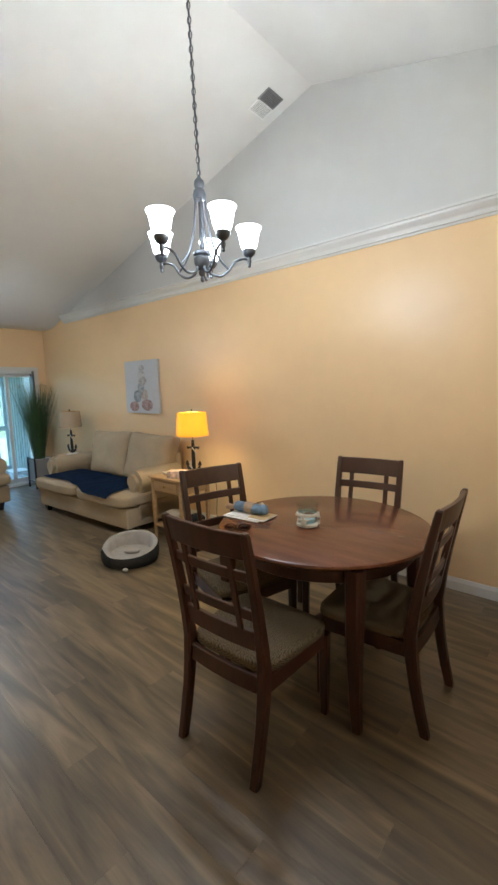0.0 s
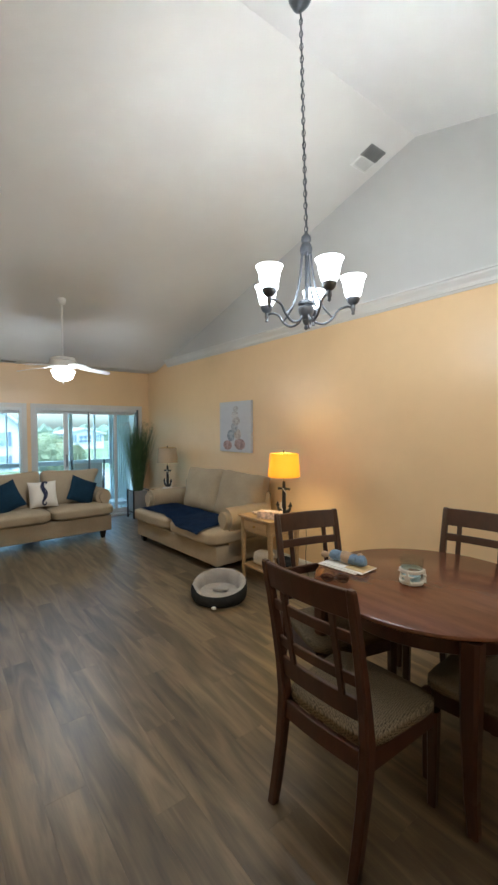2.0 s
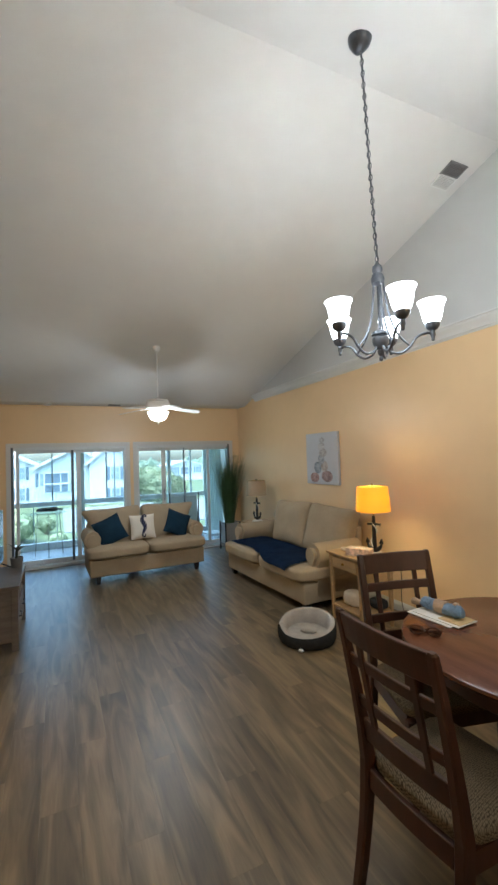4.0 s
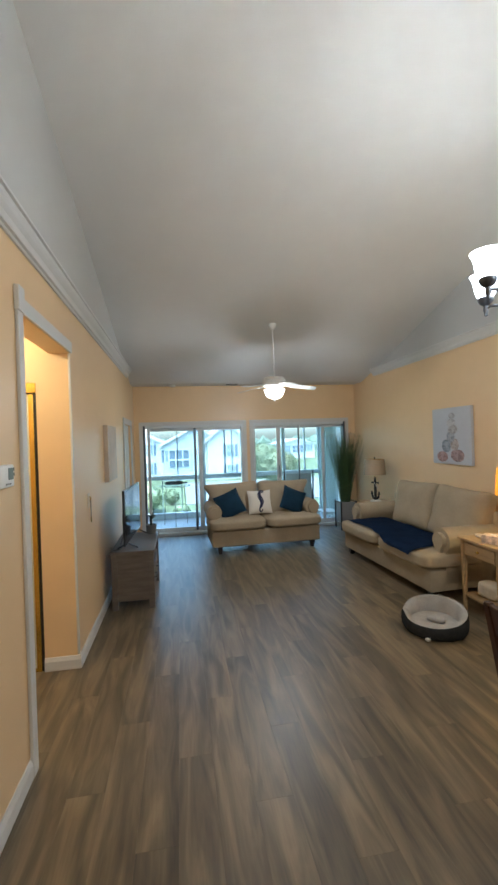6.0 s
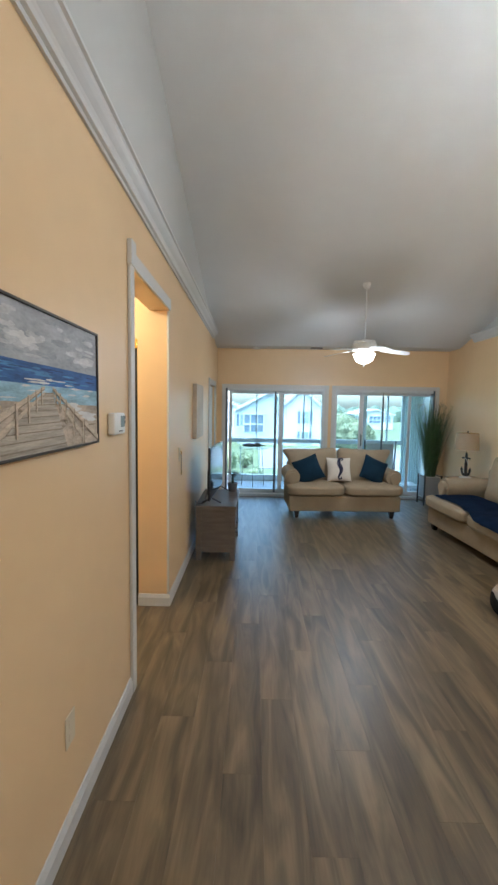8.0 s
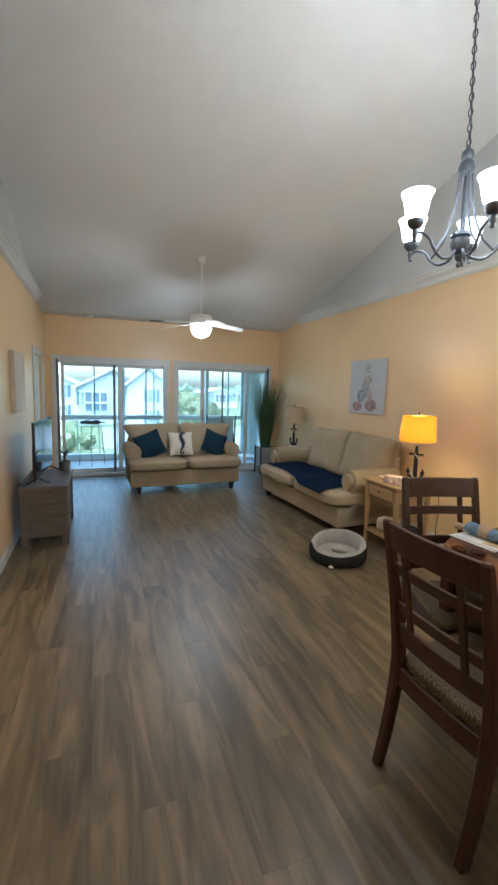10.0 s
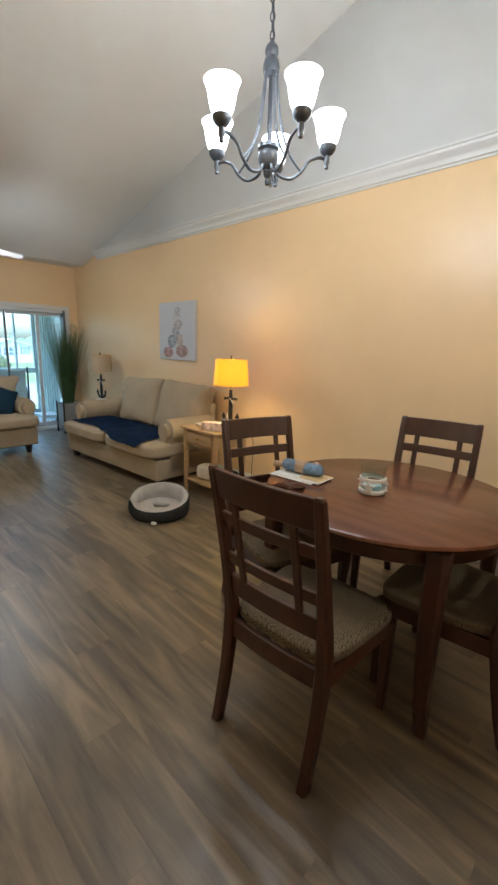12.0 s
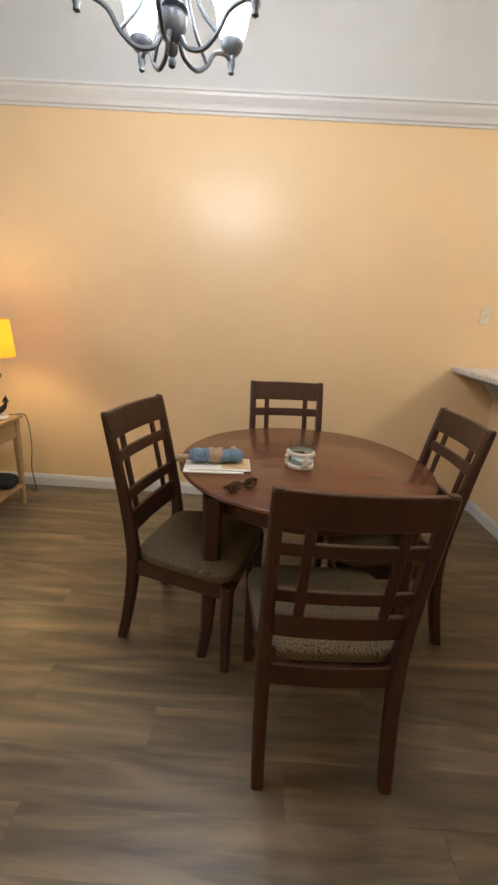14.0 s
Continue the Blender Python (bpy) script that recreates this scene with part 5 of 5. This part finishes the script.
# ---- tall grass plant ----
PGX, PGY = -6.86, 2.82
t = thing("planter_stand", pose(PGX, PGY, 0) @ Matrix.Scale(0.92, 4), "square pale grey planter in a dark metal stand", "planter")
part("planter", box(-0.13, 0.13, -0.13, 0.13, 0.13, 0.50, bevel=0.006), mat("planter_glaze", (0.27, 0.27, 0.27), 0.45, vary=0.08, scale=6), t, "pale grey square planter")
for sx in (-1, 1):
    for sy in (-1, 1):
        part("post", box(sx * 0.145 - 0.012, sx * 0.145 + 0.012, sy * 0.145 - 0.012, sy * 0.145 + 0.012, 0, 0.53, bevel=0.002), DARK, t, "dark metal post")
for z in (0.115, 0.505):
    for s in (-1, 1):
        part("rail", box(-0.132, 0.132, s * 0.145 - 0.01, s * 0.145 + 0.01, z, z + 0.012), DARK, t, "dark metal rail")
t = thing("grass_plant", pose(PGX, PGY, 0.461) @ Matrix.Scale(0.92, 4), "tall bushy artificial grass plant in the corner", "plant")
rnd = random.Random(11)
for k in range(5):
    bm = bmesh.new()
    for j in range(115):
        a = rnd.random() * 2 * math.pi
        r = 0.09 * math.sqrt(rnd.random())
        blade(bm, (r * math.cos(a), r * math.sin(a), 0), rnd.random() * 2 * math.pi, 0.60 + 0.86 * rnd.random() ** 0.6, 0.008 + 0.004 * rnd.random(), 1.33 + 0.19 * rnd.random(), 0.10 + 0.14 * rnd.random(), n=7)
    part("blade_clump", bm, LEAF, t, "long green grass blades")
SEED = mat("dry_plume", (0.22, 0.20, 0.15), 0.8, vary=0.2)
for k in range(7):
    a = k * 0.9 + 0.3 + (0.4 if k % 2 else 0.0)
    d = Vector((math.cos(a), math.sin(a) * 0.8 - 0.15, 0))
    pts = smooth_path([(0, 0, 0), d * 0.08 + Vector((0, 0, 0.7)), d * 0.17 + Vector((0, 0, 1.16)), d * 0.27 + Vector((0, 0, 1.27)), d * 0.37 + Vector((0, 0, 1.20))])
    part("plume", tube(bmesh.new(), pts, [0.002] * 14 + [0.004] * (len(pts) - 14), 5), SEED, t, "thin drooping plume")


# ---- wall pieces ----
def flat(bm, poly, y, s, thick=0.0015):
    """A painted shape on a canvas in the xz plane, standing s * thick proud of y."""
    return prism(bm, poly, "y", y, y + s * thick)


t = thing("seashell_canvas", pose(-4.447, YN, 1.545) @ Matrix.Diagonal((0.945, 1, 0.90, 1)), "pale canvas print of stacked red and blue seashells", "wall art")
part("canvas", box(-0.365, 0.365, -0.036, -0.001, -0.365, 0.365, bevel=0.003), mat("pale_canvas", (0.50, 0.52, 0.56), 0.8, vary=0.06, scale=3, bump=0.2, bump_scale=300), t)
shells = [(-0.17, -0.27, 0.10, (0.34, 0.10, 0.08)), (0.12, -0.25, 0.115, (0.30, 0.10, 0.09)), (-0.09, -0.13, 0.10, (0.16, 0.24, 0.34)), (0.07, -0.11, 0.09, (0.40, 0.30, 0.26)), (0.00, -0.01, 0.09, (0.26, 0.30, 0.38)), (0.04, 0.08, 0.085, (0.42, 0.38, 0.38)), (0.01, 0.17, 0.075, (0.46, 0.45, 0.46)), (0.03, 0.26, 0.055, (0.46, 0.45, 0.48))]
for i, (x, z, r, c) in enumerate(shells):
    m1 = mat("shell_paint", tuple(0.52 * v + 0.19 for v in c), 0.8, vary=0.55, scale=16, stretch=(1, 1, 2.2))
    lean = 0.5 * math.sin(i * 2.1)
    fan = []
    for u in np.linspace(0, 2 * math.pi, 41)[:-1]:
        q = r * (0.88 + 0.10 * math.cos(2 * u + i) + 0.05 * noise.noise((3 * math.cos(u), 3 * math.sin(u), i)) + 0.035 * abs(math.sin(5 * u)))
        fan.append((x + q * 1.05 * math.cos(u + lean), z + q * 0.85 * math.sin(u + lean)))
    sh = part("shell", flat(bmesh.new(), fan, -0.037 - i * 0.0002, -1), m1, t, "painted seashell")
    for k in (-1, 0, 1):
        a = math.pi / 2 + lean + 0.5 * k
        tip = (x + 0.75 * r * math.cos(a), z + 0.6 * r * math.sin(a))
        foot = (x - 0.15 * r * math.cos(a), z - 0.55 * r)
        part("rib", flat(bmesh.new(), [(foot[0] - 0.002, foot[1]), (foot[0] + 0.002, foot[1]), (tip[0] + 0.006, tip[1]), (tip[0] - 0.006, tip[1])], -0.0388 - i * 0.0002, -1, 0.0008), mat("shell_rib", tuple(0.5 * v + 0.28 for v in c), 0.8), sh)

PW, PH = 0.98, 0.44
PS = 0.937
t = thing("beach_painting", pose(-1.685 + PS * PW / 2, YS, 1.595) @ Matrix.Scale(PS, 4), "framed painting of a boardwalk leading to a blue sea", "painting")
part("canvas", box(-PW / 2 + 0.008, PW / 2 - 0.008, 0.002, 0.030, -PH / 2 + 0.008, PH / 2 - 0.008), mat("painted_sky", (0.36, 0.375, 0.40), 0.6, vary=0.35, scale=5, stretch=(1, 1, 2.5)), t, "grey clouded painted sky")
FRAME = mat("dark_bronze_frame", (0.045, 0.036, 0.030), 0.4)
for a in ((-PW / 2, PW / 2, -PH / 2, -PH / 2 + 0.008), (-PW / 2, PW / 2, PH / 2 - 0.008, PH / 2)):
    part("frame_rail", box(a[0], a[1], 0.001, 0.038, a[2], a[3], bevel=0.001), FRAME, t)
for a in (-PW / 2, PW / 2 - 0.008):
    part("frame_stile", box(a, a + 0.008, 0.001, 0.038, -PH / 2 + 0.0081, PH / 2 - 0.0081, bevel=0.001), FRAME, t)
hw = PW / 2 - 0.009
hh = PH / 2 - 0.009
rnd = random.Random(21)


def blot(x, z, w, h, seed):
    """A brushed patch with an uneven edge."""
    return [(x + w * math.cos(u) * (0.8 + 0.5 * noise.noise((2 * math.cos(u), 2 * math.sin(u), seed))), z + h * math.sin(u) * (0.8 + 0.5 * noise.noise((2 * math.cos(u), 2 * math.sin(u), seed + 9)))) for u in np.linspace(0, 2 * math.pi, 17)[:-1]]


def strokes(name, n, xr, zr, size, y, material, label, slope=0.0):
    """n thin brush strokes of one colour inside the picture."""
    for k in range(n):
        w, h = size[0] * (0.5 + rnd.random()), size[1] * (0.5 + rnd.random())
        x = max(-hw + 1.1 * w, min(hw - 1.1 * w, rnd.uniform(*xr)))
        z = rnd.uniform(*zr) + slope * x
        part(name, flat(bmesh.new(), blot(x, z, w, h, rnd.random() * 90), y + k * 0.000004, 1, 0.0002), material, t, label)


def paint(name, c, vary=0.35, scale=12, stretch=(1, 1, 3)):
    return mat(name, c, 0.6, vary=vary, scale=scale, stretch=stretch)


PALE_CLOUD, WHITE_CLOUD = paint("pale_cloud_paint", (0.48, 0.49, 0.50)), paint("white_cloud_paint", (0.60, 0.60, 0.59), 0.2)
GREY_CLOUD = paint("grey_cloud_paint", (0.31, 0.33, 0.355), 0.25)
strokes("sky_stroke", 34, (-0.45, 0.45), (0.07, 0.19), (0.07, 0.010), 0.0303, GREY_CLOUD, "grey sky brush stroke")
strokes("sky_stroke", 26, (-0.45, 0.45), (0.07, 0.19), (0.05, 0.009), 0.0306, PALE_CLOUD, "pale sky brush stroke")
for cx, cz, cw, ch in ((0.06, 0.125, 0.08, 0.035), (-0.36, 0.100, 0.065, 0.020), (0.33, 0.14, 0.08, 0.03)):
    strokes("cloud", 16, (cx - cw, cx + cw), (cz - ch * 0.8, cz + ch * 0.6), (0.035, 0.010), 0.0309, PALE_CLOUD, "soft painted cloud")
    strokes("cloud", 10, (cx - cw * 0.7, cx + cw * 0.6), (cz - ch * 0.6, cz + ch * 0.2), (0.028, 0.008), 0.0312, WHITE_CLOUD, "white painted cloud")
part("far_sea", flat(bmesh.new(), [(-hw, -0.02), (hw, -0.02), (hw, 0.058), (-hw, 0.050)], 0.0316, 1, 0.0004), paint("deep_sea", (0.030, 0.105, 0.30), 0.55, 7, (1, 1, 5)), t, "deep blue sea")
part("surf", flat(bmesh.new(), [(-hw, -0.068), (hw, -0.06), (hw, -0.006), (-hw, -0.010)], 0.0318, 1, 0.0004), paint("shallow_sea", (0.27, 0.43, 0.52), 0.5, 9, (1, 1, 5)), t, "pale surf")
part("sand", flat(bmesh.new(), [(-hw, -hh), (hw, -hh), (hw, -0.052), (-hw, -0.070)], 0.0320, 1, 0.0004), paint("dune_sand", (0.44, 0.36, 0.28), 0.55, 9, (1, 1, 2)), t, "tan dune sand")
strokes("wave_stroke", 26, (-0.46, 0.46), (-0.01, 0.045), (0.05, 0.0035), 0.0324, paint("mid_sea", (0.07, 0.22, 0.45)), "blue wave stroke")
strokes("wave_stroke", 16, (-0.46, 0.46), (0.0, 0.052), (0.05, 0.003), 0.0326, paint("dark_sea", (0.016, 0.045, 0.17)), "dark blue wave stroke")
strokes("foam", 16, (-0.46, 0.46), (-0.050, 0.012), (0.05, 0.0032), 0.0328, WHITE_CLOUD, "white foam")
strokes("dune_stroke", 34, (-0.46, 0.46), (-0.19, -0.075), (0.04, 0.006), 0.0331, paint("warm_sand", (0.52, 0.43, 0.34)), "warm sand stroke")
strokes("dune_stroke", 22, (-0.46, 0.46), (-0.20, -0.075), (0.035, 0.005), 0.0333, paint("brown_grass", (0.27, 0.21, 0.15)), "brown dune grass stroke")
strokes("shore_foam", 9, (-0.46, -0.24), (-0.020, 0.0), (0.05, 0.007), 0.0335, WHITE_CLOUD, "white shoreline streak", 0.26)
VX, VZ = -0.075, -0.030
part("boardwalk", flat(bmesh.new(), [(0.26, -hh), (-0.205, -hh), (VX - 0.028, VZ), (VX + 0.022, VZ)], 0.0338, 1, 0.0004), paint("board_paint", (0.42, 0.37, 0.30), 0.45, 14, (0.4, 1, 6)), t, "grey tan boardwalk")
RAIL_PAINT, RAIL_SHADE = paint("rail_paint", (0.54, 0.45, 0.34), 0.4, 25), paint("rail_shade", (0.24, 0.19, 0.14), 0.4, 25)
for k in range(10):
    u = ((k + 0.5) / 10) ** 1.5
    z = VZ + (-hh - VZ) * u
    xa, xb = VX + 0.022 + 0.313 * u, VX - 0.028 - 0.102 * u
    part("board_gap", flat(bmesh.new(), [(xa, z), (xb, z + 0.003), (xb, z + 0.001 - 0.002 * u), (xa, z - 0.002 - 0.002 * u)], 0.0342, 1, 0.0004), RAIL_SHADE, t)
for s1, x1, z1, z2, lx, lz in ((-1, -hw, -0.185, -0.206, -0.38, -hh), (1, 0.34, -0.150, -0.180, 0.30, -hh)):
    xa = VX + (0.022 if s1 > 0 else -0.028)
    part("painted_rail", flat(bmesh.new(), [(xa, VZ + 0.012), (xa, VZ + 0.020), (x1, z1), (x1, z2)], 0.0352, 1, 0.0005), RAIL_PAINT, t)
    part("rail_shadow", flat(bmesh.new(), [(xa, VZ + 0.009), (xa, VZ + 0.012), (x1, z2), (x1, z2 - 0.004)], 0.0350, 1, 0.0005), RAIL_SHADE, t)
    part("painted_rail", flat(bmesh.new(), [(xa, VZ - 0.004), (xa, VZ + 0.002), (lx, lz + 0.016), (lx + 0.02 * s1 * -1, lz)], 0.0347, 1, 0.0005), RAIL_PAINT, t)
    for u in (0.05, 0.13, 0.24, 0.40, 0.62):
        x = xa + (x1 - xa) * u
        zt = VZ + 0.020 + (z1 - VZ - 0.020) * u
        zb = max(-hh, zt - 0.045 - 0.13 * u)
        w = 0.003 + 0.009 * u
        part("painted_post", flat(bmesh.new(), [(x - w, zb), (x + w, zb), (x + w, zt + 0.004), (x - w, zt + 0.004)], 0.0358, 1, 0.0005), RAIL_PAINT, t)
        part("post_shade", flat(bmesh.new(), [(x + s1 * w * 0.3, zb), (x + s1 * w, zb), (x + s1 * w, zt), (x + s1 * w * 0.3, zt)], 0.0364, 1, 0.0003), RAIL_SHADE, t)
t = thing("narrow_canvas", pose(-4.64, YS, 1.482), "pale tan deep-edged canvas on the wall", "wall art")
part("canvas", box(-0.27, 0.27, 0.001, 0.045, -0.285, 0.285, bevel=0.003), mat("sand_canvas", (0.55, 0.48, 0.40), 0.7, vary=0.15, scale=4), t)
t = thing("thermostat", pose(-1.945, YS, 1.452), "white wall thermostat with a grey display", "thermostat")
body = part("body", box(-0.072, 0.072, 0.001, 0.034, -0.048, 0.048, bevel=0.008, seg=3), WHITE_METAL, t, smooth=True)
part("display", box(-0.058, -0.006, 0.0342, 0.0355, -0.016, 0.034), mat("grey_lcd", (0.16, 0.19, 0.17), 0.3), t, "grey display")
for z in (-0.002, 0.02):
    part("button", box(-0.066, -0.0605, 0.0342, 0.037, z, z + 0.014), POT, t)
for x in (-0.03, -0.01, 0.01):
    part("button", box(x, x + 0.012, 0.0342, 0.036, -0.036, -0.030), POT, t)


ALMOND = mat("almond_plastic", (0.66, 0.58, 0.45), 0.4, vary=0.04)


def switch_plate(m, label, keyed):
    t = thing("switch_plate", m, label, "light switch")
    part("plate", box(-0.036, 0.036, 0.001, 0.007, -0.058, 0.058, bevel=0.002), ALMOND, t)
    part("toggle", box(-0.005, 0.005, 0.007, 0.018, -0.010, 0.010, bevel=0.002), ALMOND, t)
    if keyed:
        k = part("key_hook", tube(bmesh.new(), [(0, 0.007, 0.03), (0, 0.02, 0.025), (0, 0.02, 0.0)], 0.004, 6), BRASS, t, smooth=True)
        part("key_strap", box(-0.008, 0.008, 0.0185, 0.0225, -0.13, 0.0, bevel=0.001), DARK, k, "dark hanging strap")
        part("key", box(-0.016, 0.016, 0.0185, 0.0225, -0.175, -0.131, bevel=0.001), BRASS, k, "brass key")
    return t


switch_plate(pose(-3.60, YS, 1.125), "almond switch plate with a hanging key strap", True)
switch_plate(pose(0.18, YN, 1.461, 0, 0, 180), "almond switch plate above the bar counter", False)
t = thing("outlet", pose(-1.455, YS, 0.393), "almond wall outlet near the floor", "outlet")
part("plate", box(-0.036, 0.036, 0.001, 0.006, -0.058, 0.058, bevel=0.002), ALMOND, t)
for z in (-0.025, 0.025):
    part("socket", box(-0.015, 0.015, 0.006, 0.008, z - 0.014, z + 0.014, bevel=0.0008), ALMOND, t)


def ceiling_vent(m, n, slat_mat, label, slats):
    t = thing("ceiling_vent", m, label, "air vent")
    part("backing", box(-0.085, 0.085, -0.052, 0.052, -0.004, -0.001), slat_mat, t)
    for a in ((-0.095, 0.095, -0.060, -0.048), (-0.095, 0.095, 0.048, 0.060)):
        part("frame", box(a[0], a[1], a[2], a[3], -0.012, -0.001, bevel=0.002), slats, t)
    for a in (-0.095, 0.085):
        part("frame", box(a, a + 0.010, -0.0475, 0.0475, -0.012, -0.001, bevel=0.002), slats, t)
    for k in range(n):
        y = -0.041 + 0.082 * k / (n - 1)
        part("slat", box(-0.084, 0.084, y - 0.003, y + 0.003, -0.010, -0.005), slats, t)


VA = -math.degrees(math.atan(SLOPE))
VENT_GREY = mat("vent_grey", (0.20, 0.20, 0.20), 0.5)
ceiling_vent(pose(-2.215, 2.985, ceil_z(-2.215), 0, VA, 0) @ pose(0, 0, 0, 0, 0, 90), 8, DARK, "dark grey slatted air vent in the vaulted ceiling", VENT_GREY)
ceiling_vent(pose(-2.320, 2.992, ceil_z(-2.320), 0, VA, 0) @ pose(0, 0, 0, 0, 0, 90), 8, VENT_GREY, "light grey slatted air vent beside the dark one", WHITE_METAL)
t = thing("smoke_detector", pose(-7.02, -0.05, SOFFIT), "small white round smoke detector on the ceiling", "smoke detector")
part("case", lathe(bmesh.new(), [(0.05, -0.03), (0.06, -0.02), (0.062, -0.001)], n=20), WHITE_METAL, t, smooth=True)
ceiling_vent(pose(-7.0, 0.93, SOFFIT, 0, 0, 90), 6, DARK, "small dark slatted air vent in the flat ceiling strip", VENT_GREY)

# ---- breakfast bar ----
solid("wall_bar", box(0.36, 0.48, 1.22, YN - 0.001, -0.1, 1.068), PEACH, "peach painted half wall under the bar counter", "wall", "structure")
t = thing("bar_counter", pose(0, 0, 0), "pale speckled bar counter on a half wall", "counter")
part("slab", box(0.02, 0.68, 1.16, YN - 0.002, 1.070, 1.107, bevel=0.008, seg=3), STONE, t)
part("bracket", prism(bmesh.new(), [(0.12, 1.069), (0.359, 1.069), (0.359, 0.88), (0.33, 0.90), (0.25, 1.00), (0.14, 1.043)], "y", 3.10, 3.14), TRIM, t, "white curved bracket")
t = thing("counter_canister", pose(0.40, 3.02, 1.108), "small grey canister on the bar counter", "canister")
part("body", lathe(bmesh.new(), [(0.04, 0), (0.045, 0.004), (0.045, 0.035), (0.03, 0.04)], n=20), POT, t, smooth=True)

# ---- hall light ----
t = thing("hall_light", pose(-2.72, -1.45, 2.5), "round lit dome light on the hall ceiling", "ceiling light")
part("dome", lathe(bmesh.new(), [(0.001, -0.08), (0.08, -0.07), (0.12, -0.03), (0.13, -0.015)], n=24), HALL_GLASS, t, "glowing amber glass dome", True).visible_shadow = False
part("rim", lathe(bmesh.new(), [(0.132, -0.02), (0.14, -0.014), (0.14, -0.001), (0.10, -0.001)], n=24), BRASS, t, smooth=True)
lamp("hall_bulb", (-2.72, -1.45, 2.44), 5.2, (1.0, 0.87, 0.60), 0.06)

# ---- kitchen light behind the bar ----
t = thing("kitchen_light", pose(1.75, 1.7, SOFFIT + 0.1), "round lit ceiling light over the kitchen", "ceiling light")
KZ = ceil_z(1.75) - SOFFIT - 0.1
part("dome", lathe(bmesh.new(), [(0.001, KZ - 0.10), (0.10, KZ - 0.09), (0.16, KZ - 0.05), (0.17, KZ - 0.03)], n=24), FAN_GLASS, t, "glowing white glass dome", True).visible_shadow = False
part("rim", lathe(bmesh.new(), [(0.172, KZ - 0.035), (0.18, KZ - 0.02), (0.18, KZ + 0.03), (0.10, KZ + 0.03)], n=24), WHITE_METAL, t, smooth=True)
lamp("kitchen_bulb", (1.75, 1.7, ceil_z(1.75) - 0.12), 11.0, (1.0, 0.92, 0.76), 0.1)

# ---- floor planks ----
floor = solid("floor", box(XW - 0.15, XE + 0.15, HALL_Y - 0.1, YN + 0.15, -0.12, -0.0045), JOINT, "grey-brown oak laminate plank floor", "floor", "structure")
PL, PWD = 1.22, 0.165
meshes = {}


def plank(x0, x1, y0, y1):
    key = (round(x1 - x0, 3), round(y1 - y0, 3))
    if key not in meshes:
        l, w = key
        bm = bmesh.new()
        g, c = 0.0001, 0.0004
        loft(bm, [ring(bm, [(g, g, -0.005), (l - g, g, -0.005), (l - g, w - g, -0.005), (g, w - g, -0.005)]), ring(bm, [(g, g, -c), (l - g, g, -c), (l - g, w - g, -c), (g, w - g, -c)]), ring(bm, [(g + c, g + c, 0), (l - g - c, g + c, 0), (l - g - c, w - g - c, 0), (g + c, w - g - c, 0)])])
        me = bpy.data.meshes.new("plank")
        bm.to_mesh(me)
        bm.free()
        me.materials.append(PLANK)
        meshes[key] = me
    ob = new("plank", meshes[key])
    ob.location = (x0, y0, 0)
    ob.parent = floor


def lay(xa, xb, ya, yb, phase):
    row, y = 0, ya
    while y < yb - 1e-6:
        y1 = min(y + PWD, yb)
        x = xa - PL * ((row * 0.37 + phase) % 1.0)
        while x < xb - 1e-6:
            a, b = max(x, xa), min(x + PL, xb)
            if b - a > 0.02:
                plank(a, b, y, y1)
            x += PL
        y, row = y1, row + 1


lay(XW - 0.02, XE, YS - 0.13, YN + 0.01, 0.0)
lay(H0 - 0.02, H1 + 0.01, HALL_Y, YS - 0.13, 0.4)
